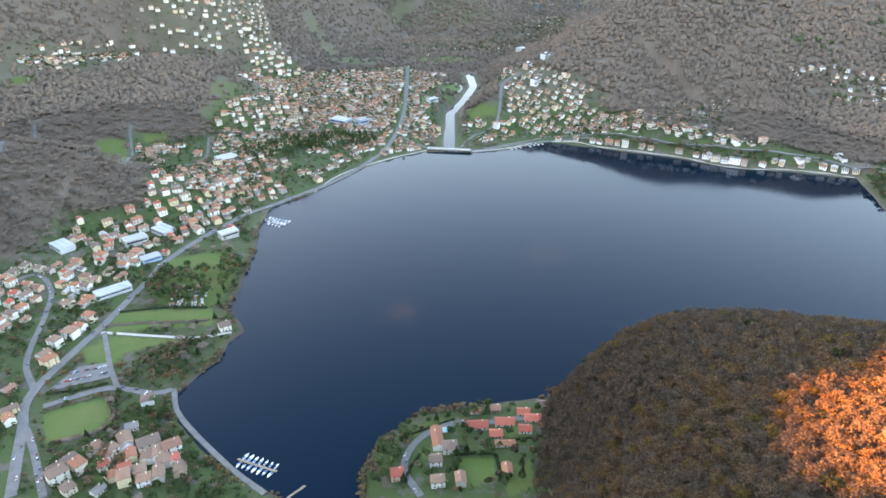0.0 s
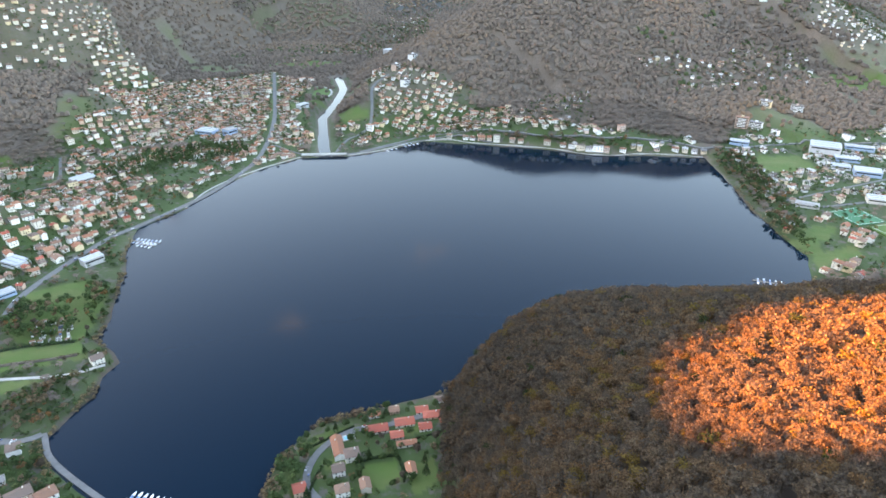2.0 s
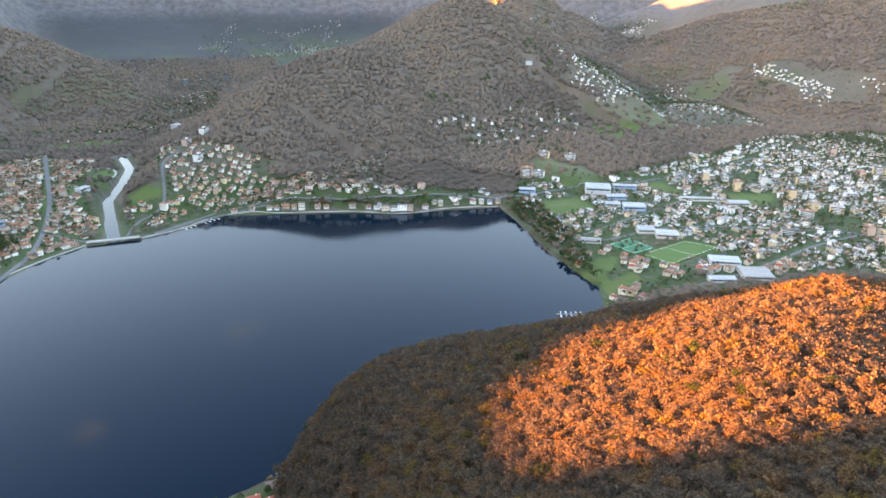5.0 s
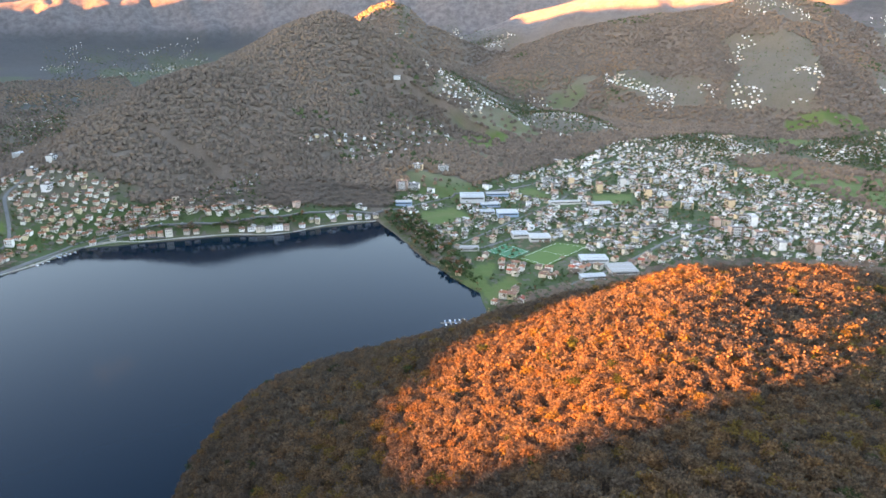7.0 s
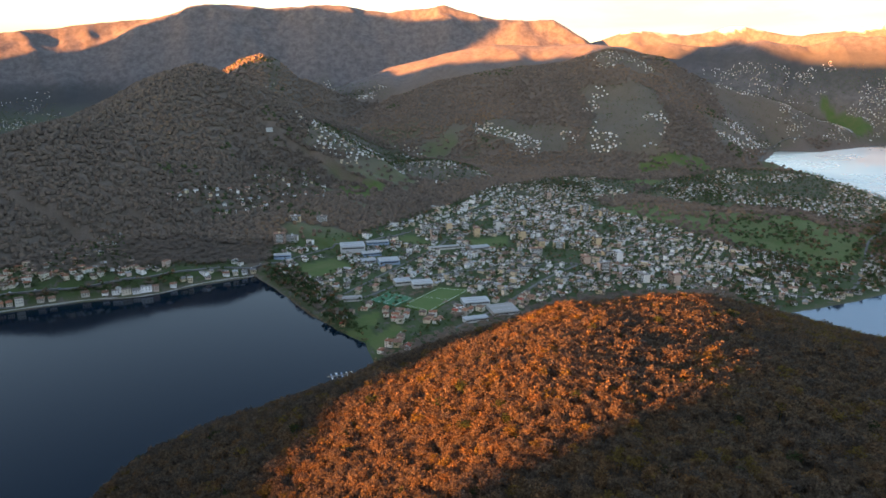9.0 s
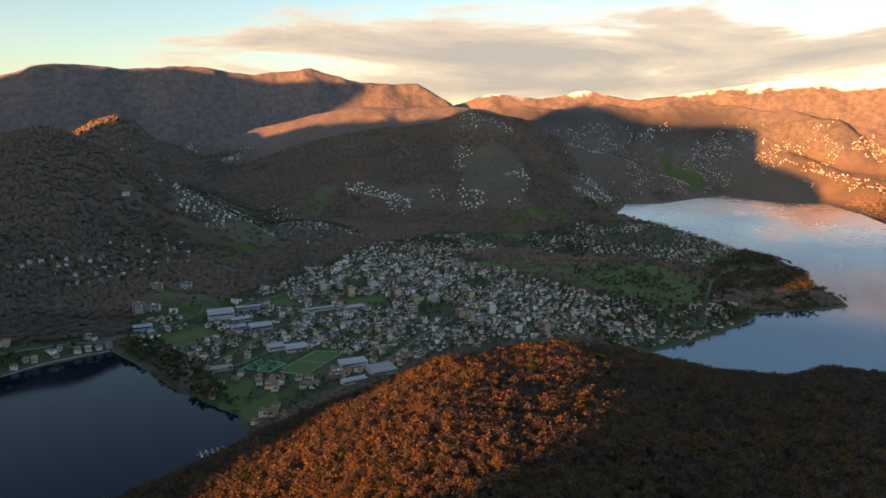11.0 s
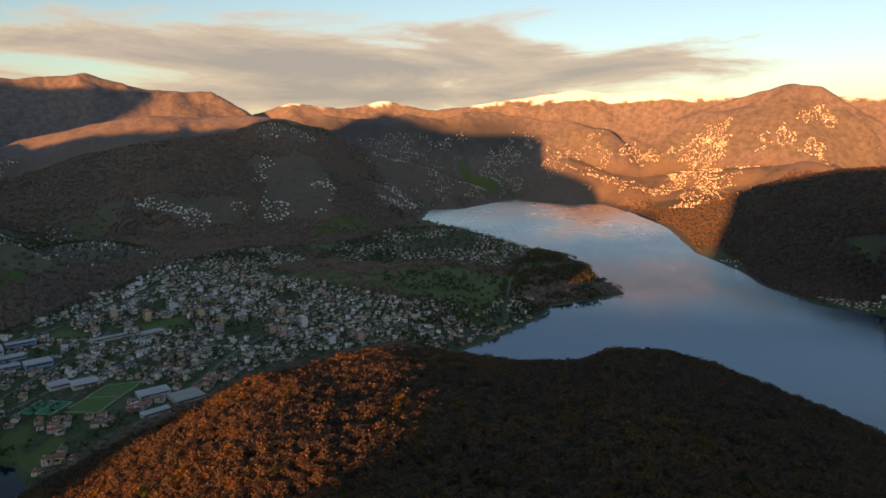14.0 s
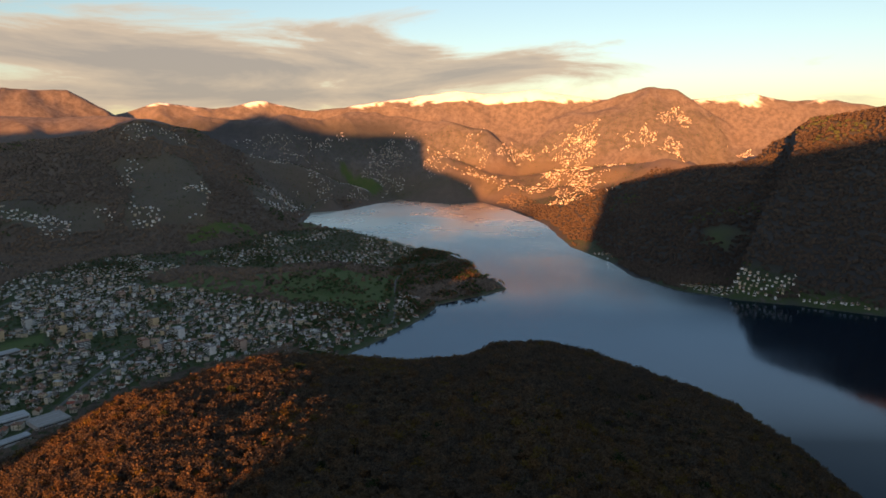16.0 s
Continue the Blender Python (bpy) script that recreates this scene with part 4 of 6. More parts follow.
def plots():
    """Building plots of every district: x, y, kind and heading."""
    out = []
    for k, (kind, outline) in enumerate(DISTRICTS[:-1]):
        far = math.hypot(*outline[0]) > 2500
        gap = {"old": 16.5, "villa": 18.5, "block": 17, "sparse": 24, "far": 19}[kind] * (0.8 if math.hypot(*outline[0]) > 3300 or math.hypot(*outline[0]) < 520 else 1.0) * (0.66 if outline[0][0] > 1400 and outline[0][1] < 0 else 1.0)
        p = np.array(outline, float)
        turn = radians([18, 52, -35, 75, 40, 8, 28][k % 7])
        c, s = math.cos(turn), math.sin(turn)
        lo, hi = p.min(0), p.max(0)
        span = max(hi - lo) * 0.75
        n = int(span / gap) + 1
        i, j = np.meshgrid(np.arange(-n, n), np.arange(-n, n))
        gx_, gy_ = (i * gap + town_rng.uniform(-0.3, 0.3, i.shape) * gap).ravel(), (j * gap + town_rng.uniform(-0.3, 0.3, i.shape) * gap).ravel()
        x, y = (lo + hi)[0] / 2 + c * gx_ - s * gy_, (lo + hi)[1] / 2 + s * gx_ + c * gy_
        warp = min(60, 0.16 * span) if math.hypot(*outline[0]) > 1900 else min(34, 0.1 * span)
        wx_, wy_ = warp * rough(x, y, 130, 3, 90), warp * rough(x, y, 130, 3, 95)
        ok = inside(x + wx_, y + wy_, outline) & (town_rng.rand(len(x)) < {"old": 0.95, "villa": 0.9, "block": 0.9, "sparse": 0.7, "far": 0.9}[kind])
        if math.hypot(*outline[0]) > 3300:
            ok &= town_rng.rand(len(x)) < 0.55
        ok &= rough(x, y, 120, 3, 40 + k) > (0.08 if math.hypot(*outline[0]) > 1900 else -0.45)
        x, y = x[ok], y[ok]
        for w, line in ROADS:
            ok = off_line(x, y, line)[0] > w / 2 + 6.5
            x, y = x[ok], y[ok]
        for m in MEADOWS:
            ok = ~inside(x, y, m) & (off_line(x, y, m, True)[0] > 6)
            x, y = x[ok], y[ok]
        for hx, hy, w, d, _ in HALLS + HALLS_B:
            ok = np.hypot(x - hx, y - hy) > (w + d) / 3 + 5
            x, y = x[ok], y[ok]
        for hx, hy in BLOCKS:
            ok = np.hypot(x - hx, y - hy) > 18
            x, y = x[ok], y[ok]
        ok = (off_shore(x, y) > 12) & (np.hypot(x - 780, y - 775) > 42) & (np.hypot((x - 18) / 34, (y - 1722) / 66) > 1)
        x, y = x[ok], y[ok]
        out.append(np.stack([x, y, np.full(len(x), {"old": 0, "villa": 1, "block": 2, "sparse": 3, "far": 2}[kind]), turn + town_rng.choice([0, math.pi / 2], len(x)) + town_rng.normal(0, 0.12, len(x))], 1))
    # a row of houses between the shore road and the water
    row = [p for p in smooth_line(LAKE_WEST[24:31], 15) if town_rng.rand() < 0.75]
    x, y = np.array([p.x + 3.5 for p in row]), np.array([p.y + 11.0 for p in row])
    ok = off_shore(x, y) > 7
    out.append(np.stack([x[ok], y[ok], np.ones(ok.sum()), np.full(ok.sum(), radians(-25)) + town_rng.normal(0, 0.15, ok.sum())], 1))
    return np.concatenate(out)


PLOTS = plots()
PLOTS = PLOTS[np.argsort(np.hypot(PLOTS[:, 0], PLOTS[:, 1]))]
plot_z = land(PLOTS[:, 0], PLOTS[:, 1])
NEAR = 235
kinds = [house(12, 9.5, 2, False, ROOF, "rendered house with a brown tiled gable roof"), house(10.5, 10, 2, True, ROOF, "rendered villa with a terracotta hipped roof"),
         house(15, 9, 2, False, ROOF, "long rendered house with a terracotta tiled roof"), house(10, 8, 1, False, ROOF_G, "low house with a grey roof in a garden"),
         house(13, 10, 3, True, ROOF, "three-storey rendered house with a tiled hipped roof"), house(9, 8, 2, False, ROOF_RED, "small rendered house with a red tiled roof")]
pick_rng = random.Random(3)
for i in range(NEAR):
    x, y, kind, turn = PLOTS[i]
    m = pose(x, y, plot_z[i], 0, 0, math.degrees(turn))
    if i < len(kinds):
        kinds[i].matrix_basis = m
    else:
        s = pick_rng.uniform(0.85, 1.12) * (1.08 if kind == 0 else 1.0)
        copy_thing(kinds[pick_rng.choice((0, 0, 1, 1, 2, 3, 4, 5))], m @ Matrix.Diagonal((s, s * pick_rng.uniform(0.9, 1.1), pick_rng.uniform(0.9, 1.1), 1)))


def town_mesh(rows, z, name, walls, roofs, flat_share, label):
    """Many houses as one mesh: walls, roofs and windows, each house of its own size."""
    r = np.random.RandomState(len(rows))
    n = len(rows)
    x, y, kind, turn = rows.T
    flat = (r.rand(n) < flat_share) & (kind != 3)
    w = r.uniform(9.5, 15, n) + 6 * (flat & (r.rand(n) < 0.35))
    d = r.uniform(8.5, 11, n)
    h = np.where(flat, r.choice([3.5, 5.5, 6, 8.7, 9, 12], n), r.choice([3.0, 4.0, 5.2, 5.6, 6.5], n))
    rise = np.where(flat, 0.05, d * r.uniform(0.2, 0.28, n))
    big = np.where(np.hypot(x, y) > 3300, 0.4, np.where((x > 1400) & (y < 0), 0.5, np.where(np.hypot(x, y) > 1900, 0.62, np.where(x > 600, 0.88, 0.95)))) * np.where(kind == 3, 0.95, 1.0)
    w, d, h, rise = w * big, d * big, h * big, rise * big
    w, d = w * np.where(kind == 2, 0.86, 1.0), d * np.where(kind == 2, 0.86, 1.0)
    c, s = np.cos(turn), np.sin(turn)
    V, F, M, count = [], [], [], 0

    def put(local, tris, mi):
        nonlocal count
        L = np.stack([np.stack([np.broadcast_to(np.asarray(a, float), (n,)) for a in p], 1) for p in local], 1)
        keep = (np.hypot(x, y) < 1800) | (mi < 2)
        wx_, wy_ = x[:, None] + c[:, None] * L[:, :, 0] - s[:, None] * L[:, :, 1], y[:, None] + s[:, None] * L[:, :, 0] + c[:, None] * L[:, :, 1]
        V.append(np.stack([wx_, wy_, z[:, None] + L[:, :, 2]], 2)[keep].reshape(-1, 3))
        k = len(local)
        f = (np.arange(keep.sum())[:, None, None] * k + np.array(tris)[None]).reshape(-1, 3) + count
        F.append(f), M.append(np.full(len(f), mi))
        count += int(keep.sum()) * k

    a, b = w / 2, d / 2
    put([(-a, -b, -3), (a, -b, -3), (a, b, -3), (-a, b, -3), (-a, -b, h), (a, -b, h), (a, b, h), (-a, b, h), (-a, 0, h + rise), (a, 0, h + rise)],
        [(0, 1, 5), (0, 5, 4), (1, 2, 6), (1, 6, 5), (2, 3, 7), (2, 7, 6), (3, 0, 4), (3, 4, 7), (4, 8, 7), (5, 6, 9)], 0)
    e, t = 0.5, 0.3
    low = h + t - np.where(flat, 0, e * rise / b)
    put([(-a - e, -b - e, low), (a + e, -b - e, low), (a + e, b + e, low), (-a - e, b + e, low), (-a - e, 0, h + rise + t), (a + e, 0, h + rise + t),
         (-a - e, -b - e, low - t), (a + e, -b - e, low - t), (a + e, b + e, low - t), (-a - e, b + e, low - t)],
        [(0, 1, 5), (0, 5, 4), (2, 3, 4), (2, 4, 5), (6, 7, 1), (6, 1, 0), (8, 9, 3), (8, 3, 2), (7, 8, 2), (7, 2, 1), (9, 6, 0), (9, 0, 3), (3, 0, 4), (1, 2, 5)], 1)
    cx_, cy_ = a * r.uniform(-0.6, 0.6, n), b * 0.3
    put([(cx_ + p, cy_ + q, h + (rise * 0.4 if k == 0 else rise + 1.0)) for k in (0, 1) for p, q in ((-.5, -.5), (.5, -.5), (.5, .5), (-.5, .5))],
        [(0, 1, 5), (0, 5, 4), (1, 2, 6), (1, 6, 5), (2, 3, 7), (2, 7, 6), (3, 0, 4), (3, 4, 7), (4, 5, 6), (4, 6, 7)], 0)
    for side in (-1, 1):
        for u in (-0.62, 0, 0.62):
            for f in (0.28, 0.72):
                yy, zz = side * (b + 0.06), h * f
                q = [(a * u - 0.75, yy, zz - 0.75), (a * u + 0.75, yy, zz - 0.75), (a * u + 0.75, yy, zz + 0.75), (a * u - 0.75, yy, zz + 0.75)]
                put(q, [(0, 1, 2), (0, 2, 3)] if side < 0 else [(2, 1, 0), (3, 2, 0)], 2)
    me = mesh_of(name, np.concatenate(V), np.concatenate(F), walls)
    me.materials.append(roofs), me.materials.append(GLASS)
    me.polygons.foreach_set("material_index", np.concatenate(M).astype(np.int32))
    tagged(new(name, me), label, "houses", kind="stuff")


rest, rest_z = PLOTS[NEAR:], plot_z[NEAR:]
tile = (rest[:, 0] < 480) | (rest[:, 2] == 0)
town_mesh(rest[tile], rest_z[tile], "old_town", WALL_I, ROOF_I, 0.15, "close-built rendered houses with terracotta and brown tiled roofs")
town_mesh(rest[~tile], rest_z[~tile], "new_town", WALL_B, ROOF_GI, 0.45, "pale houses and flats with grey and brown roofs")

# ---- woods ----


def tree_material(name, stops, lo=0.55, hi=1.35, through_leaf=0.5):
    m, nd, ln, b = mat(name, 0.95)
    nt = m.node_tree
    r = nd.new("ShaderNodeValToRGB")
    while len(r.color_ramp.elements) < len(stops):
        r.color_ramp.elements.new(0.5)
    for e, (p, c) in zip(r.color_ramp.elements, stops):
        e.position, e.color = p, (*c, 1)
    ln.new(attr(nt, "tint"), r.inputs[0])
    isl = nd.new("ShaderNodeNewGeometry").outputs["Random Per Island"]
    dark = nd.new("ShaderNodeMix")
    dark.data_type, dark.blend_type = "RGBA", "MULTIPLY"
    dark.inputs[0].default_value = 1.0
    v = nd.new("ShaderNodeMapRange")
    v.inputs[3].default_value, v.inputs[4].default_value = lo, hi
    ln.new(isl, v.inputs[0])
    ln.new(r.outputs[0], dark.inputs[6]), ln.new(v.outputs[0], dark.inputs[7])
    ln.new(dark.outputs[2], b.inputs["Base Color"])
    b.inputs["Specular IOR Level"].default_value = 0.1
    thin, mix = nd.new("ShaderNodeBsdfTranslucent"), nd.new("ShaderNodeMixShader")
    ln.new(dark.outputs[2], thin.inputs[0])
    mix.inputs[0].default_value = through_leaf
    ln.new(b.outputs[0], mix.inputs[1]), ln.new(thin.outputs[0], mix.inputs[2])
    ln.new(mix.outputs[0], nd["Material Output"].inputs[0])
    return m


BARE = tree_material("bare_trees", [(0.0, (0.084, 0.069, 0.057)), (0.35, (0.105, 0.081, 0.060)), (0.6, (0.124, 0.086, 0.055)), (0.85, (0.145, 0.086, 0.045)), (0.955, (0.124, 0.090, 0.028)), (0.975, (0.037, 0.053, 0.019)), (1.0, (0.031, 0.043, 0.019))], 0.55, 1.4)
# the first, near-black stop carries the painted shade of the south-shore slope
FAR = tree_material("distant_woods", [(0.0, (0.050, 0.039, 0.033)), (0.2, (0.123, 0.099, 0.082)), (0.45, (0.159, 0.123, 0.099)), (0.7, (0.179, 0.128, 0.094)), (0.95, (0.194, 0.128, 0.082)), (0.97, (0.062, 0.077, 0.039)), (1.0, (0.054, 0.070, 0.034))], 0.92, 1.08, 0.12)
GREEN = tree_material("garden_trees", [(0.0, (0.045, 0.075, 0.035)), (0.4, (0.065, 0.105, 0.04)), (0.6, (0.085, 0.12, 0.045)), (0.75, (0.15, 0.11, 0.07)), (0.9, (0.17, 0.12, 0.08)), (1.0, (0.20, 0.10, 0.04))])
BARK = plain("bark", (0.16, 0.13, 0.11), 0.95)
tree_rng = np.random.RandomState(23)


def crown(n, flare=0.35, size=0.13, seed=0, cone=False, rise=0.25, loose=0.38, hold=1.0):
    """n small twig or leaf clumps as triangles in a unit crown: radius 1, from 0 to 1 in height."""
    r = np.random.RandomState(seed)
    u = r.normal(size=(n, 3))
    u /= np.linalg.norm(u, axis=1)[:, None]
    u[:, 2] = np.where(u[:, 2] < -0.35, -u[:, 2], u[:, 2])
    lump = 0.8 + 0.28 * np.sin(3.1 * u[:, 0] + seed) * np.cos(2.7 * u[:, 1] + 2 * seed) + r.uniform(-0.16, 0.12, n)
    p = u * (lump * r.uniform(0.62, 1.0, n) ** 0.5)[:, None]
    if cone:
        h = r.rand(n) ** 1.5
        a = r.uniform(0, 2 * math.pi, n)
        q = (1 - h) * r.uniform(0.55, 1.05, n)
        p = np.stack([q * np.cos(a), q * np.sin(a), 2 * h - 1], 1)
    face = hold * p / (np.linalg.norm(p, axis=1)[:, None] + 1e-6) + [0, 0, rise] + r.normal(0, loose, (n, 3))
    face /= np.linalg.norm(face, axis=1)[:, None]
    side = np.cross(face, r.normal(size=(n, 3)))
    side /= np.linalg.norm(side, axis=1)[:, None] + 1e-6
    out = np.cross(face, side)
    s = size * r.uniform(0.7, 1.5, n)[:, None]
    tri = np.stack([p - side * s - out * s * 0.7, p + side * s - out * s * 0.7, p + out * s * 1.4 + face * s * r.uniform(-flare, 1.5 * flare, (n, 1))], 1)
    tri[:, :, 2] = (tri[:, :, 2] + 1) / 2
    return tri


def brush(n, seed, size=0.1):
    """A leafless crown: n upright sprays of twigs, thin at the foot and spread at the tip, gathered on a few boughs of a unit crown."""
    r = np.random.RandomState(seed)
    boughs = r.normal(size=(9, 3)) * [0.5, 0.5, 0.42] + [0, 0, 0.12]
    p = boughs[r.randint(9, size=n)] + r.normal(0, 0.27, (n, 3))
    far_out = np.linalg.norm(p, axis=1)[:, None]
    p = np.where(far_out > 1, p / far_out, p)
    p[:, 2] = np.where(p[:, 2] < -0.55, -p[:, 2] * 0.5, p[:, 2])
    way = p * [0.9, 0.9, 0.5] + [0, 0, 0.55] + r.normal(0, 0.3, (n, 3))
    way /= np.linalg.norm(way, axis=1)[:, None]
    side = np.cross(way, r.normal(size=(n, 3)))
    side /= np.linalg.norm(side, axis=1)[:, None] + 1e-6
    s = size * r.uniform(0.7, 1.5, n)[:, None]
    tri = np.stack([p - way * s * 1.1, p + way * s * 1.3 - side * s * 0.8, p + way * s * 1.0 + side * s * 0.8], 1)
    tri[:, :, 2] = (tri[:, :, 2] + 1) / 2
    return tri


def mop(seed):
    """A far-off bare crown as an uneven, leaning hump of twigs: 15 triangles in the unit space."""
    r = np.random.RandomState(seed)
    a = np.arange(5) * 1.2566 + r.uniform(-0.35, 0.35, 5)
    low = np.stack([np.cos(a), np.sin(a), np.zeros(5)], 1) * r.uniform(0.75, 1.25, (5, 1)) + np.stack([np.zeros(5), np.zeros(5), r.uniform(-0.6, -0.3, 5)], 1)
    a = a + r.uniform(-0.3, 0.3, 5)
    mid = np.stack([np.cos(a), np.sin(a), np.zeros(5)], 1) * r.uniform(0.45, 0.9, (5, 1)) + np.stack([np.zeros(5), np.zeros(5), r.uniform(0.4, 0.85, 5)], 1)
    top = np.array([r.uniform(-0.25, 0.25), r.uniform(-0.25, 0.25), r.uniform(0.85, 1.1)])
    t = []
    for i in range(5):
        j = (i + 1) % 5
        t += [(low[i], low[j], mid[j]), (low[i], mid[j], mid[i]), (mid[i], mid[j], top)]
    return np.array(t)


def limbs(seed):
    """A tapered trunk that parts into limbs, as thin triangles in the same unit space."""
    r = np.random.RandomState(seed)
    t = []
    for a in (0, 2.1, 4.2):
        t.append([(0.09 * math.cos(a), 0.09 * math.sin(a), -0.75), (0.09 * math.cos(a + 2.1), 0.09 * math.sin(a + 2.1), -0.75), (0.02, 0.02, 0.65)])
    for k in range(5):
        a, z = r.uniform(0, 6.28), r.uniform(-0.15, 0.3)
        e = (0.65 * math.cos(a), 0.65 * math.sin(a), z + r.uniform(0.3, 0.5))
        t.append([(0, 0, z - 0.06), (0, 0, z + 0.06), e])
    return np.array(t)


def woods(name, x, y, z, high, wide, tint, shapes, material, label):
    """One mesh of many trees; each takes one of the given unit shapes, turned and scaled."""
    n = len(x)
    pick, turn = tree_rng.randint(len(shapes), size=n), tree_rng.uniform(0, 2 * math.pi, n)
    V, T = [], []
    for k, tri in enumerate(shapes):
        m = pick == k
        if not m.any():
            continue
        c, s = np.cos(turn[m])[:, None], np.sin(turn[m])[:, None]
        p = tri.reshape(-1, 3)
        vx = x[m][:, None] + wide[m][:, None] * (c * p[:, 0] - s * p[:, 1])
        vy = y[m][:, None] + wide[m][:, None] * (s * p[:, 0] + c * p[:, 1])
        vz = z[m][:, None] + high[m][:, None] * (0.42 + 0.58 * p[:, 2])
        V.append(np.stack([vx, vy, vz], 2).reshape(-1, 3))
        T.append(np.repeat(tint[m], len(p)))
    V, T = np.concatenate(V), np.concatenate(T)
    me = mesh_of(name, V, np.arange(len(V)).reshape(-1, 3), material)
    layer(me, "tint", T)
    return tagged(new(name, me), label, "trees", kind="stuff")


def scatter(r0, r1, a0, a1, gap0, gap1, rng):
    """Random spots in a sector, spaced gap0 metres apart at r0 and gap1 at r1."""
    xs, ys = [], []
    rr = r0
    while rr < r1:
        g = gap0 + (gap1 - gap0) * (rr - r0) / (r1 - r0)
        n = int(rr * radians(a1 - a0) / g)
        a = np.radians(a0 + (a1 - a0) * (np.arange(n) + rng.uniform(-0.6, 0.6, n)) / n)
        q = rr + rng.uniform(-1.3, 1.3, n) * g
        xs.append(-q * np.sin(a)), ys.append(q * np.cos(a))
        rr += g * 0.9
    return np.concatenate(xs), np.concatenate(ys)


# the wooded hill under the camera
x, y = scatter(215, 830, -140, -8, 5.7, 6.5, tree_rng)
steep = scatter(400, 700, -22, -8, 5.4, 6.2, tree_rng)
x, y = np.concatenate([x, steep[0]]), np.concatenate([y, steep[1]])
az, rr = np.degrees(np.arctan2(-x, y)), np.hypot(x, y)
rows = np.array(HILL[::-1])
brow = np.interp(az, rows[:, 0], rows[:, 2])
hz = wooded_hill(x, y)
ok = (rr < brow * np.where(az > -27, 1.35, 1.1)) & (off_shore(x, y) > 2) & ((hz > 0.5) | (az < -11)) & (hz > -6)
x, y, rr = x[ok], y[ok], rr[ok]
z = land(x, y)
tint = np.clip(0.42 + 0.35 * rough(x, y, 110, 3, 51) + tree_rng.normal(0, 0.3, len(x)), 0, 0.95)
odd = tree_rng.rand(len(x))
tint = np.where(odd < 0.012, 0.99, tint)
high = tree_rng.uniform(11, 13.6, len(x)) + 2 * (tree_rng.rand(len(x)) < 0.2)
wide = high * tree_rng.uniform(0.30, 0.43, len(x))
near = rr < 390
fine = [np.concatenate([brush(110, s, 0.092), crown(130, size=0.1, seed=s, loose=0.5, hold=0.9), limbs(s)]) for s in range(8)]
coarse = [np.concatenate([brush(50, s + 20, 0.125), crown(65, size=0.135, seed=s + 20, loose=0.5, hold=0.9), limbs(s)[:5]]) for s in range(8)]
woods("hill_wood", x[near], y[near], z[near], high[near], wide[near], tint[near], fine, BARE, "leafless and russet deciduous trees covering the hill")
woods("hill_wood", x[~near], y[~near], z[~near], high[~near], wide[~near], tint[~near], coarse, BARE, "leafless and russet deciduous trees covering the hill brow")

# woods of the slopes round about
def slopes(name, r0, r1, gap0, gap1, shapes, label):
    x, y = scatter(r0, r1, -128, 40, gap0, gap1, tree_rng)
    z = land(x, y)
    wood = (off_shore(x, y) > 16) & (wooded_hill(x, y) < 2) & ~((np.hypot(x - 15, y - 430) < 95) & (y < 500))
    for kind, outline in DISTRICTS:
        keep = {"sparse": 0.5}.get(kind, 0.0)
        wood &= ~inside(x, y, outline) | (tree_rng.rand(len(x)) < keep)
    for m in MEADOWS:
        wood &= ~inside(x, y, m) | ((tree_rng.rand(len(x)) < 0.25) & (math.hypot(*m[0]) > 1500))
    for w, line in ROADS:
        wood &= off_line(x, y, line)[0] > w / 2 + 4
    for hx, hy, w, d, _ in HALLS + HALLS_B + VILLAS:
        wood &= np.hypot(x - hx, y - hy) > (w + d) * 0.4
    for hx, hy in BLOCKS:
        wood &= np.hypot(x - hx, y - hy) > 16
    open_land = (rough(x, y, 230, 4, 31) > 0.7) & (z < 130) | (np.hypot(x - 780, y - 760) < 120) | (np.hypot((x - 18) / 36, (y - 1722) / 68) < 1)
    wood &= ~open_land | (tree_rng.rand(len(x)) < 0.1)
    wood &= ~((x < -200) & (y < 1000) & (z < 12)) | (tree_rng.rand(len(x)) < 0.1)
    wood &= np.hypot(x + 350, y - 525) > 45
    x, y, z = x[wood], y[wood], z[wood]
    g = 1 + np.hypot(x, y) / 4500
    tint = np.clip(0.40 + 0.3 * rough(x, y, 300, 4, 61) + tree_rng.normal(0, 0.12, len(x)), 0, 0.95)
    # shade of the south-shore slope, put into the trees' tint
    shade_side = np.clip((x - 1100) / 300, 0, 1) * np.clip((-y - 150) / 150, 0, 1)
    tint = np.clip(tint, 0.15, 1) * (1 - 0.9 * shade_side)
    tint = np.where((rough(x, y, 200, 3, 77) > 0.75) & (tree_rng.rand(len(x)) < 0.3), 0.985, tint)
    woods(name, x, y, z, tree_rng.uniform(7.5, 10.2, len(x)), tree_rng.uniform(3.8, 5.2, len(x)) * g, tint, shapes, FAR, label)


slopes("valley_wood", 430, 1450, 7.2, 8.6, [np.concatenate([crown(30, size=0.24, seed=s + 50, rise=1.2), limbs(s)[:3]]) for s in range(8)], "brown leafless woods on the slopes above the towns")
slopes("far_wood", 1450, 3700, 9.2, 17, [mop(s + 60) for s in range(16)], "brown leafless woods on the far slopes")

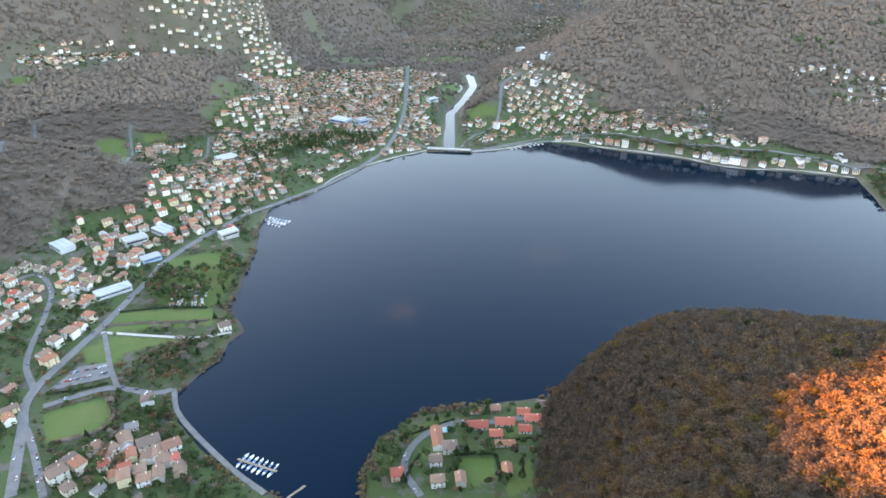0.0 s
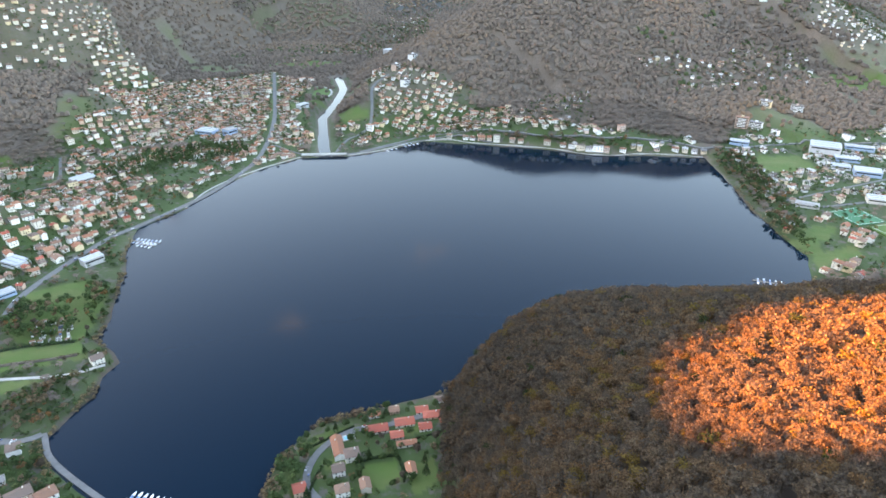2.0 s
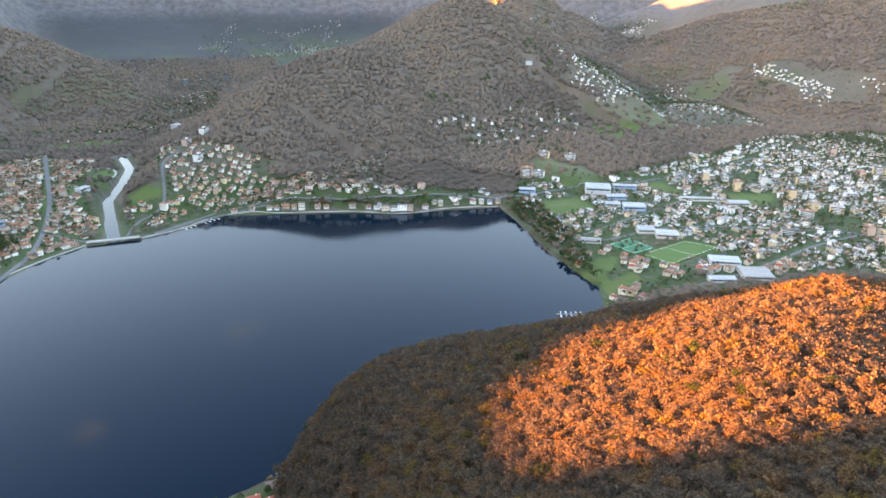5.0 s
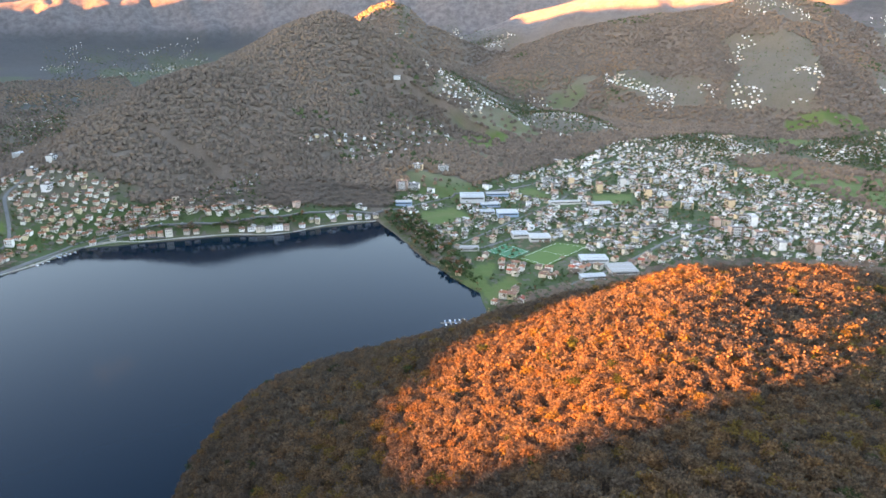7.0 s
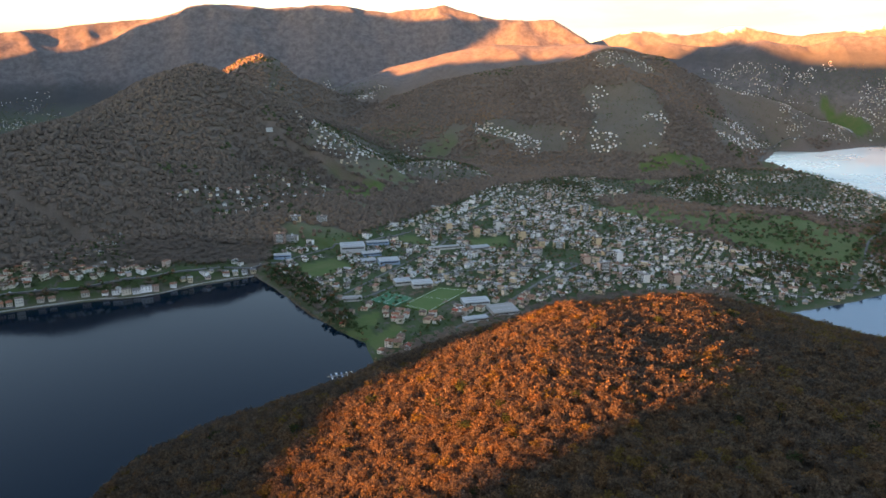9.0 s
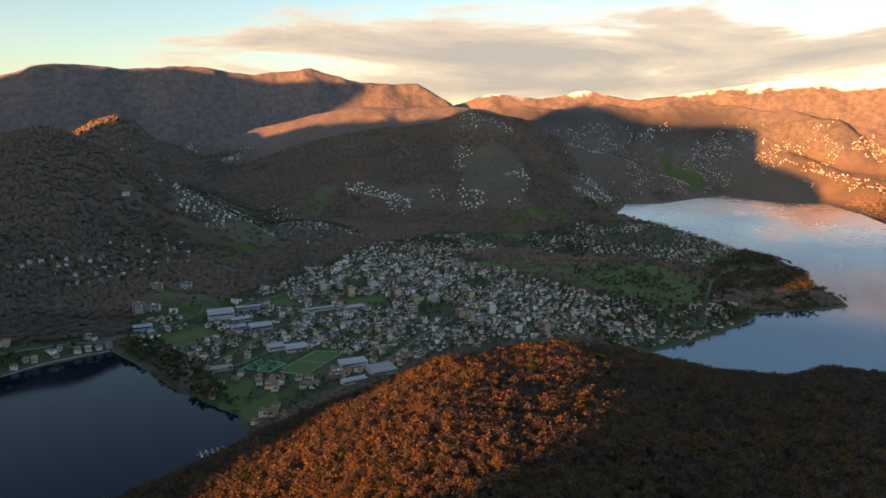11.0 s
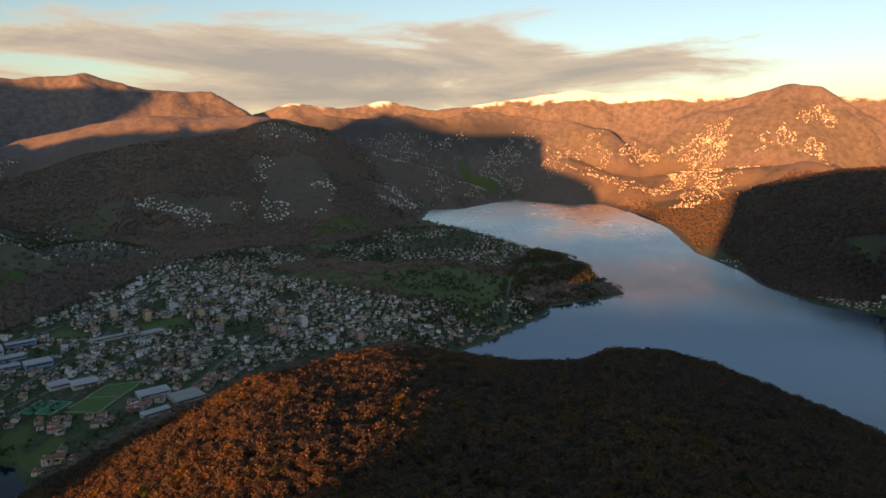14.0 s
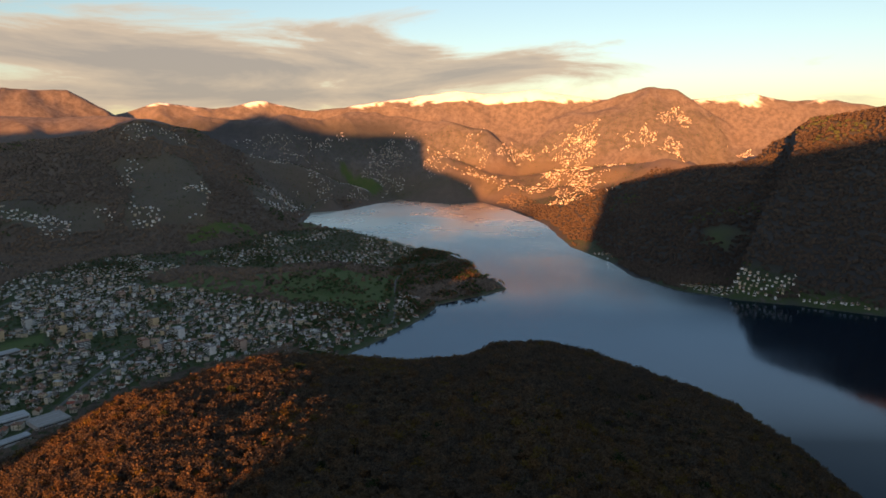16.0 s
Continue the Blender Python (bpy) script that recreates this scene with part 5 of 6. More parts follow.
# trees among the houses
xs, ys = [], []
for kind, outline in DISTRICTS:
    p = np.array(outline, float)
    far = math.hypot(*outline[0]) > 2500
    n = int((p.max(0) - p.min(0)).prod() / (500 if far else 120))
    q = tree_rng.uniform(p.min(0), p.max(0), (n, 2))
    ok = inside(q[:, 0], q[:, 1], outline)
    xs.append(q[ok, 0]), ys.append(q[ok, 1])
x, y = np.concatenate(xs), np.concatenate(ys)
ok = off_shore(x, y) > 5
for w, line in ROADS:
    ok &= off_line(x, y, line)[0] > w / 2 + 3
for m in MEADOWS:
    ok &= ~inside(x, y, m)
for hx, hy, w, d, _ in HALLS + HALLS_B + VILLAS:
    ok &= np.hypot(x - hx, y - hy) > (w + d) * 0.36
for i in range(NEAR):
    ok &= np.hypot(x - PLOTS[i, 0], y - PLOTS[i, 1]) > 8
x, y = x[ok], y[ok]
z = land(x, y)
tint = tree_rng.rand(len(x)) ** 1.5
bush = [crown(26, size=0.25, seed=s + 80) for s in range(5)] + [crown(26, size=0.23, seed=s + 90, cone=True) for s in range(2)]
woods("garden_trees", x, y, z - 0.3, tree_rng.uniform(5, 13, len(x)), tree_rng.uniform(2.2, 4.6, len(x)), tint, bush, GREEN, "evergreen and bare garden trees between the houses")

# groves: conifers behind the old town, the camp's trees, the wooded tip of the peninsula
for kind, gap, share, outline in GROVES:
    p = np.array(outline, float)
    n = int((p.max(0) - p.min(0)).prod() / gap ** 2)
    q = tree_rng.uniform(p.min(0), p.max(0), (n, 2))
    q = q[inside(q[:, 0], q[:, 1], outline)]
    q = q[(off_shore(q[:, 0], q[:, 1]) > 2) & (rough(q[:, 0], q[:, 1], 60, 3, 71) > -0.35)]
    for w, line in ROADS:
        q = q[off_line(q[:, 0], q[:, 1], line)[0] > w / 2 + 3]
    x, y = q.T
    tint = np.where(tree_rng.rand(len(x)) < share, tree_rng.uniform(0, 0.55, len(x)), tree_rng.uniform(0.7, 1.0, len(x)))
    cones = kind == "conifer"
    forms = [crown(44, size=0.2, seed=s + 110, cone=cones) for s in range(4)]
    tall = tree_rng.uniform(12, 20, len(x)) if cones else tree_rng.uniform(9, 17, len(x))
    woods("grove", x, y, land(x, y) - 0.3, tall, tall * (0.2 if cones else 0.34), tint, forms, GREEN, "dark conifers among the houses" if cones else "dark evergreen and bare park trees by the water")

# shrubs, hedges and garden trees on the near western flat
x, y = scatter(380, 1000, -3, 42, 6.0, 7.5, tree_rng)
ok = (off_shore(x, y) > 4) & (land(x, y) < 14) & (wooded_hill(x, y) < 1) & (rough(x, y, 45, 3, 74) > -0.25) & (x < -120)
for w, line in ROADS:
    ok &= off_line(x, y, line)[0] > w / 2 + 2
for m in MEADOWS:
    ok &= ~inside(x, y, m)
ok &= ~inside(x, y, [(-374, 500), (-362, 538), (-337, 546), (-324, 522)])
for hx, hy, w, d, _ in HALLS + HALLS_B + VILLAS:
    ok &= np.hypot(x - hx, y - hy) > (w + d) * 0.36
for i in range(NEAR):
    ok &= np.hypot(x - PLOTS[i, 0], y - PLOTS[i, 1]) > 7.5
x, y = x[ok], y[ok]
tall = tree_rng.uniform(2.5, 8.5, len(x))
woods("shrubs", x, y, land(x, y) - 0.35 * tall, tall, tall * tree_rng.uniform(0.35, 0.6, len(x)), tree_rng.rand(len(x)) ** 1.2, [crown(44, size=0.2, seed=s + 140) for s in range(6)], GREEN, "dark green and brown shrubs and garden trees between houses and fields")

# reeds and scrub along the near shores
x, y = scatter(330, 1150, -45, 36, 2.6, 4.5, tree_rng)
shore = off_shore(x, y)
ok = (shore > -1.5) & (shore < 5.5 + 4 * rough(x, y, 40, 2, 71)) & (wooded_hill(x, y) < 1) & ((y < 1000) | (x > 560)) & (rough(x, y, 55, 2, 72) > -0.25)
for w, line in ROADS:
    ok &= off_line(x, y, line)[0] > w / 2 + 1.5
x, y = x[ok], y[ok]
REED = tree_material("reeds", [(0.0, (0.26, 0.19, 0.10)), (0.6, (0.20, 0.15, 0.09)), (0.85, (0.13, 0.10, 0.07)), (1.0, (0.06, 0.07, 0.03))])
woods("reeds", x, y, np.maximum(land(x, y), -0.2) - 1.2, tree_rng.uniform(2.5, 6, len(x)), tree_rng.uniform(1.4, 2.8, len(x)), tree_rng.rand(len(x)), [crown(24, size=0.26, seed=s + 120) for s in range(4)], REED, "brown reeds and leafless scrub along the lake shore")


# ---- single trees in gardens and meadows ----
def single_tree(kind, seed):
    """A tree of trunk and crown, its foot at z = 0."""
    r = np.random.RandomState(seed)
    root = new("tree")
    high, wide, n = {"evergreen_shade": (9.5, 4.3, 520), "conifer": (13, 3.2, 420), "bare": (10, 4.2, 420)}[kind]
    tagged(root, {"evergreen_shade": "dense dark green broadleaf tree in a garden", "conifer": "tall dark green conifer beside a house", "bare": "leafless brown tree on a lawn"}[kind], "tree", "garden trees")
    bm = bmesh.new()
    bmesh.ops.create_cone(bm, cap_ends=True, segments=7, radius1=0.3, radius2=0.1, depth=high * 0.62)
    bmesh.ops.translate(bm, verts=bm.verts, vec=(0, 0, high * 0.31 - 0.5))
    for k in range(5):
        a, z0 = r.uniform(0, 6.28), high * r.uniform(0.3, 0.5)
        got = bmesh.ops.create_cone(bm, cap_ends=False, segments=5, radius1=0.11, radius2=0.03, depth=wide)
        bmesh.ops.transform(bm, verts=got["verts"], matrix=pose(0, 0, z0, 0, 42, math.degrees(a)) @ pose(0, 0, wide / 2))
    part("trunk", bm, BARK, root)
    tri = crown(n, size=0.11, seed=seed, cone=kind == "conifer").reshape(-1, 3)
    v = np.stack([tri[:, 0] * wide, tri[:, 1] * wide, high * (0.22 + 0.78 * tri[:, 2])], 1)
    me = mesh_of("crown", v, np.arange(len(v)).reshape(-1, 3), BARE if kind == "bare" else GREEN)
    layer(me, "tint", np.full(len(v), {"evergreen_shade": 0.35, "conifer": 0.05, "bare": 0.25}[kind]))
    part("crown", me, None, root)
    return root


TREES = [single_tree(k, 7 + i) for i, k in enumerate(("evergreen_shade", "conifer", "bare"))]
spots = [(42, 484), (-254, 628), (60, 420)]
tr = random.Random(9)
while len(spots) < 95:
    if len(spots) < 50:
        p = (tr.uniform(-45, 95), tr.uniform(385, 480))
    elif len(spots) < 75:
        p = (tr.uniform(-420, -240), tr.uniform(560, 760))
    else:
        p = (tr.uniform(-330, -170), tr.uniform(400, 500))
    q = (np.array([p[0]]), np.array([p[1]]))
    if off_shore(*q)[0] < 3 or wooded_hill(*q)[0] > 3 or any(inside(*q, MEADOWS[k])[0] for k in (0, 1, 2, 3)):
        continue
    if any(off_line(*q, line)[0][0] < w / 2 + 3 for w, line in ROADS) or any(math.hypot(p[0] - v[0], p[1] - v[1]) < (v[2] + v[3]) * 0.36 + 2 for v in VILLAS + HALLS_B):
        continue
    if min(np.hypot(PLOTS[:NEAR, 0] - p[0], PLOTS[:NEAR, 1] - p[1])) < 9 or min(math.hypot(p[0] - s[0], p[1] - s[1]) for s in spots) < 6:
        continue
    spots.append(p)
for i, (x, y) in enumerate(spots):
    m = pose(x, y, max(ground_z(x, y), 0.3), 0, 0, tr.uniform(0, 360))
    k = tr.choice((0, 0, 1, 2, 2, 0)) if i > 2 else i
    if i < 3:
        TREES[i].matrix_basis = m
    else:
        s = tr.uniform(0.55, 1.05)
        copy_thing(TREES[k], m @ Matrix.Diagonal((s, s, s * tr.uniform(0.9, 1.15), 1)))


# ---- clipped and ragged hedges along gardens and fields ----
HEDGE_D = plain("hedge_inside", (0.02, 0.035, 0.014), 0.95)


def hedge(pts, high, wide, tint, label):
    """A hedge along a line: a solid of branches under a coat of small leaf clumps."""
    r = np.random.RandomState(int(abs(pts[0][0]) * 7) % 9973)
    line = smooth_line(pts, 2.0)
    xy = np.array([(p.x, p.y) for p in line])
    z = land(xy[:, 0], xy[:, 1])
    root = new("hedge")
    tagged(root, label, "hedge", "hedges of the gardens")
    root.matrix_basis = pose(xy[0, 0], xy[0, 1], float(max(z[0], 0.5)))
    n = 60 * len(xy)
    k = r.randint(len(xy) - 1, size=n)
    f = r.rand(n)[:, None]
    mid = np.concatenate([xy, np.maximum(z, 0.5)[:, None]], 1) - [xy[0, 0], xy[0, 1], max(z[0], 0.5)]
    c = mid[k] * (1 - f) + mid[k + 1] * f
    a = r.uniform(-0.3, math.pi + 0.3, n)
    grow = r.uniform(0.75, 1.1, n) * (1 + 0.12 * np.sin(k * 0.9))
    c = c + np.stack([np.cos(a) * wide / 2, np.cos(a) * wide / 2 * 0.6, np.clip(np.sin(a), 0.02, 1) * high * grow], 1)
    tri = c[:, None, :] + r.normal(0, 0.5, (n, 3, 3)) * [1, 1, 0.7]
    me = mesh_of("foliage", tri.reshape(-1, 3), np.arange(3 * n).reshape(-1, 3), GREEN)
    layer(me, "tint", np.full(3 * n, tint))
    part("foliage", me, None, root)
    core = bmesh.new()
    t = np.gradient(mid[:, :2], axis=0)
    s = np.stack([-t[:, 1], t[:, 0]], 1) / (np.linalg.norm(t, axis=1)[:, None] + 1e-6) * wide * 0.38
    rows = [[core.verts.new((*(mid[i, :2] + q * s[i]), mid[i, 2] + h)) for q, h in ((-1, -0.5), (-0.8, high * 0.85), (0.8, high * 0.85), (1, -0.5))] for i in range(len(mid))]
    for p, q in zip(rows, rows[1:]):
        for i in range(3):
            core.faces.new((p[i], q[i], q[i + 1], p[i + 1]))
    core.faces.new(rows[0]), core.faces.new(rows[-1][::-1])
    part("body", core, HEDGE_D if tint < 0.5 else BARK, root)


for pts, high, wide, tint, label in (
        ([(-372, 497), (-345, 503), (-322, 513)], 2.2, 2.4, 0.1, "clipped dark green hedge beside the car park"),
        ([(-361, 474), (-338, 487), (-316, 498)], 2.0, 2.6, 0.7, "brown winter hedge along the road by a meadow"),
        ([(-334, 431), (-318, 437), (-304, 444)], 3.0, 5.0, 0.97, "tawny ragged hedge at the foot of a meadow"),
        ([(-303, 440), (-297, 455), (-297, 470), (-311, 492)], 3.0, 4.0, 0.8, "leafless brown hedge beside a meadow"),
        ([(-366, 612), (-330, 618), (-290, 622), (-262, 628)], 2.4, 3.6, 0.78, "leafless brown hedge between two meadows"),
        ([(-364, 640), (-320, 650), (-272, 655)], 2.6, 3.0, 0.3, "green hedge between meadow and camp"),
        ([(8, 418), (26, 421), (43, 420)], 1.8, 1.8, 0.15, "clipped dark green hedge round a lawn"),
        ([(44, 418), (46, 404), (45, 390)], 1.8, 1.8, 0.1, "clipped dark green hedge round a lawn"),
        ([(14, 380), (12, 396), (9, 412)], 1.8, 1.8, 0.2, "clipped green hedge beside a garden path"),
        ([(-28, 447), (-10, 456), (10, 466)], 1.6, 2.0, 0.12, "low green hedge above the shore road"),
        ([(60, 437), (74, 440), (88, 443)], 1.8, 2.0, 0.15, "clipped dark green hedge between gardens"),
        ([(-30, 392), (-26, 408), (-20, 420)], 1.8, 2.0, 0.1, "clipped dark green hedge beside the road")):
    hedge(pts, high, wide, tint, label)


# ---- boats, jetties, bridge, promenade ----
HULL = varied("boat_hull", [(0.75, 0.75, 0.73), (0.70, 0.70, 0.70), (0.78, 0.77, 0.74), (0.10, 0.18, 0.36), (0.60, 0.62, 0.64)], 0.35)


def boat():
    root = new("motorboat")
    tagged(root, "small white moored motorboat with a covered cockpit", "boat", "boats at the jetties")
    bm = bmesh.new()
    ring = []
    for x, w in ((-3.2, 0.95), (-1.5, 1.15), (0.8, 1.1), (2.4, 0.7), (3.4, 0.05)):
        ring.append([bm.verts.new((x, -w * 0.6, -0.35)), bm.verts.new((x, -w, 0.75 + 0.05 * x)), bm.verts.new((x, w, 0.75 + 0.05 * x)), bm.verts.new((x, w * 0.6, -0.35))])
    for a, b in zip(ring, ring[1:]):
        for k in range(4):
            bm.faces.new((a[k], a[(k + 1) % 4], b[(k + 1) % 4], b[k]))
    bm.faces.new(ring[0][::-1]), bm.faces.new(ring[-1])
    bmesh.ops.recalc_face_normals(bm, faces=bm.faces)
    part("hull", bm, HULL, root)
    bm = bmesh.new()
    box(bm, -0.4, -0.75, 0.7, 1.6, 0.75, 1.25)
    for v in bm.verts:
        if v.co.z > 1 and v.co.x > 1:
            v.co.x -= 0.6
    part("cabin", bm, WHITE, root)
    bm = bmesh.new()
    box(bm, -2.9, -0.9, 0.66, -0.5, 0.9, 0.95)
    part("cover", bm, plain("blue_canvas", (0.10, 0.20, 0.36), 0.8) if "blue_canvas" not in bpy.data.materials else bpy.data.materials["blue_canvas"], root, "blue canvas cover")
    return root


def jetty(a, b, width=2.2, posts=5):
    a, b = Vector(a), Vector(b)
    root = new("jetty")
    tagged(root, "grey timber jetty on posts with mooring fingers", "jetty")
    n = (b - a).length
    bm = bmesh.new()
    box(bm, 0, -width / 2, 0.5, n, width / 2, 0.75)
    part("deck", bm, WOODEN, root)
    post = bmesh.new()
    box(post, -0.15, -0.15, -4, 0.15, 0.15, 1.3)
    post = finish("post", post, WOODEN)
    for k in range(posts):
        for s in (-1, 1):
            part("post", post, None, root).matrix_local = pose(n * (k + 0.5) / posts, s * (width / 2 + 0.1), 0)
    root.matrix_basis = pose(a.x, a.y, 0, 0, 0, math.degrees(math.atan2((b - a).y, (b - a).x)))
    return root


first_boat = boat()
placed = 0
for a, b, n in (((-172, 419), (-136, 405), 14), ((-266, 908), (-226, 892), 14), ((-258, 898), (-232, 884), 8), ((520, 640), (556, 618), 11), ((122, 1236), (150, 1250), 5), ((160, 1256), (196, 1272), 7)):
    jetty(a, b)
    d = Vector(b) - Vector(a)
    ang = math.degrees(math.atan2(d.y, d.x))
    for k in range(n):
        side = 1 if k % 2 else -1
        c = Vector(a) + d * ((k // 2 + 0.9) / (n / 2 + 0.6)) + Vector((-d.y, d.x)).normalized() * side * 5.0
        m = pose(c.x, c.y, 0, 0, 0, ang + side * 90 + tr.uniform(-6, 6))
        if placed == 0:
            first_boat.matrix_basis = m
        else:
            s = tr.uniform(0.8, 1.25)
            copy_thing(first_boat, m @ Matrix.Diagonal((s, s, 1, 1)))
        placed += 1
jetty((-122, 377), (-110, 390), 2.0, 3)

bridge = new("bridge")
tagged(bridge, "low concrete road bridge with railings over the river mouth", "bridge")
bm = bmesh.new()
box(bm, -42, -5, 3.2, 42, 5, 4.2)
part("deck", bm, CONCRETE, bridge)
for s in (-1, 1):
    bm = bmesh.new()
    box(bm, -42, s * 4.8 - 0.1, 4.2, 42, s * 4.8 + 0.1, 5.2)
    part("railing", bm, CONCRETE, bridge)
for k in (-14, 0, 14):
    bm = bmesh.new()
    box(bm, k - 0.9, -4, -9, k + 0.9, 4, 3.2)
    part("pier", bm, CONCRETE, bridge)
bridge.matrix_basis = pose(11, 1226, 0, 0, 0, -8)

# the lakeside promenade's wall
for line in (LAKE_WEST[18:22], LAKE_WEST[22:31]):
    tagged(ribbon("promenade", [(x - 0.002 * x, y + 3) for x, y in line], 2.2, CONCRETE, 0.5, 9, 3.5), "pale concrete promenade wall along the lake", kind="structure")


# ---- parked cars ----
PAINT = varied("car_paint", [(0.55, 0.55, 0.56), (0.70, 0.70, 0.70), (0.05, 0.05, 0.055), (0.30, 0.31, 0.33), (0.35, 0.05, 0.04), (0.07, 0.12, 0.28), (0.16, 0.16, 0.17)], 0.35)
TYRE = plain("tyre", (0.02, 0.02, 0.02), 0.9)


def car():
    root = new("car")
    tagged(root, "small parked car with dark windows on asphalt", "car", "parked cars")
    bm = bmesh.new()
    box(bm, -2.1, -0.85, 0.3, 2.1, 0.85, 0.95)
    for v in bm.verts:
        if v.co.z > 0.9:
            v.co.x *= 0.95
            v.co.y *= 0.95
    part("body", bm, PAINT, root)
    bm = bmesh.new()
    box(bm, -1.7, -0.78, 0.95, 1.0, 0.78, 1.48)
    for v in bm.verts:
        if v.co.z > 1.2:
            v.co.x = v.co.x * 0.7 - 0.1
            v.co.y *= 0.85
    part("cabin", bm, GLASS, root)
    bm = bmesh.new()
    box(bm, -1.25, -0.64, 1.47, 0.55, 0.64, 1.53)
    part("roof", bm, PAINT, root)
    w = bmesh.new()
    bmesh.ops.create_cone(w, cap_ends=True, segments=10, radius1=0.32, radius2=0.32, depth=0.2)
    bmesh.ops.rotate(w, verts=w.verts, matrix=Matrix.Rotation(math.pi / 2, 3, "X"))
    w = finish("wheel", w, TYRE)
    rim = bmesh.new()
    bmesh.ops.create_cone(rim, cap_ends=True, segments=8, radius1=0.2, radius2=0.2, depth=0.2)
    bmesh.ops.rotate(rim, verts=rim.verts, matrix=Matrix.Rotation(math.pi / 2, 3, "X"))
    rim = finish("rim", rim, HALL_R)
    for sx in (-1.3, 1.3):
        for sy in (-0.8, 0.8):
            wheel = part("wheel", w, None, root)
            wheel.matrix_local = pose(sx, sy, 0.32)
            part("rim", rim, None, wheel, "silver wheel rim").matrix_local = pose(0, 0.03 * (1 if sy > 0 else -1), 0)
    return root


first_car = car()
count = 0
for r_i, n, off in ((0, 26, 2.2), (1, 12, 1.6), (2, 8, 1.5), (3, 8, 1.6), (5, 7, 1.7), (12, 14, 2.0)):
    w, line = ROADS[r_i]
    pts = smooth_line(line, 6)
    pts = [p for p in pts if p.length < 1400]
    for k in range(n):
        i = tr.randrange(1, len(pts) - 1)
        d = (pts[i + 1] - pts[i - 1]).normalized()
        side = tr.choice((-1, 1))
        c = pts[i] + Vector((-d.y, d.x)) * side * off
        s2 = Vector((-d.y, d.x)) * w / 2
        z = max(ground_z(*(pts[i] - s2)), ground_z(*(pts[i] + s2)), 0.6) + 0.5
        m = pose(c.x, c.y, z, 0, 0, math.degrees(math.atan2(d.y, d.x)) + (180 if side > 0 else 0))
        if count:
            copy_thing(first_car, m)
        else:
            first_car.matrix_basis = m
        count += 1

# a garden pool
bm = bmesh.new()
box(bm, -4.5, -2.3, -1.5, 4.5, 2.3, 0.25)
pool = tagged(new("swimming_pool", finish("swimming_pool", bm, POOL)), "small turquoise garden swimming pool", "swimming pool")
pool.matrix_basis = pose(5, 452, ground_z(5, 452) + 0.3, 0, 0, 8)
bm = bmesh.new()
for x0, y0, x1, y1 in ((-5.5, -3.3, 5.5, -2.3), (-5.5, 2.3, 5.5, 3.3), (-5.5, -2.3, -4.5, 2.3), (4.5, -2.3, 5.5, 2.3)):
    box(bm, x0, y0, -1.5, x1, y1, 0.35)
part("rim", bm, CONCRETE, pool, "pale stone pool rim")


# ---- car park, greenhouses, airfield, sports dome ----
lot = [(-374, 500), (-362, 538), (-337, 546), (-324, 522)]
z = max(ground_z(*p) for p in lot) + 0.45
bm = bmesh.new()
lo, up = [bm.verts.new((x, y, z - 3)) for x, y in lot], [bm.verts.new((x, y, z)) for x, y in lot]
bm.faces.new(up)
for i in range(4):
    bm.faces.new((lo[i], lo[(i + 1) % 4], up[(i + 1) % 4], up[i]))
bmesh.ops.recalc_face_normals(bm, faces=bm.faces)
tagged(new("pavement", finish("pavement", bm, ASPHALT)), "grey asphalt car park beside the main road", kind="structure")
for k in range(26):
    s, t = (k % 13 + 0.6) / 13.5, 0.3 if k < 13 else 0.72
    a, b = Vector(lot[0]).lerp(Vector(lot[1]), t), Vector(lot[3]).lerp(Vector(lot[2]), t)
    c = a.lerp(b, s)
    if tr.random() < 0.8:
        copy_thing(first_car, pose(c.x, c.y, z, 0, 0, 70 + tr.choice((0, 180))))

FILM = plain("greenhouse_film", (0.62, 0.64, 0.62), 0.4)


def greenhouse(x, y, n, turn):
    root = new("greenhouse")
    tagged(root, "long low white greenhouse tunnel on a field", "greenhouse", "greenhouses on the peninsula")
    bm = bmesh.new()
    arc = [(4.0 * math.cos(a), 3.6 * math.sin(a)) for a in np.linspace(0, math.pi, 9)]
    e = [[bm.verts.new((sx * n / 2, p, q - 0.4)) for p, q in arc] for sx in (-1, 1)]
    for k in range(8):
        bm.faces.new((e[0][k], e[0][k + 1], e[1][k + 1], e[1][k]))
    bm.faces.new(e[0]), bm.faces.new(e[1][::-1])
    bmesh.ops.recalc_face_normals(bm, faces=bm.faces)
    part("cover", bm, FILM, root)
    bm = bmesh.new()
    box(bm, n / 2 - 0.05, -1.2, -0.4, n / 2 + 0.12, 1.2, 2.2)
    part("door", bm, DOOR, root)
    root.matrix_basis = pose(x, y, ground_z(x, y) + 0.2, 0, 0, turn)


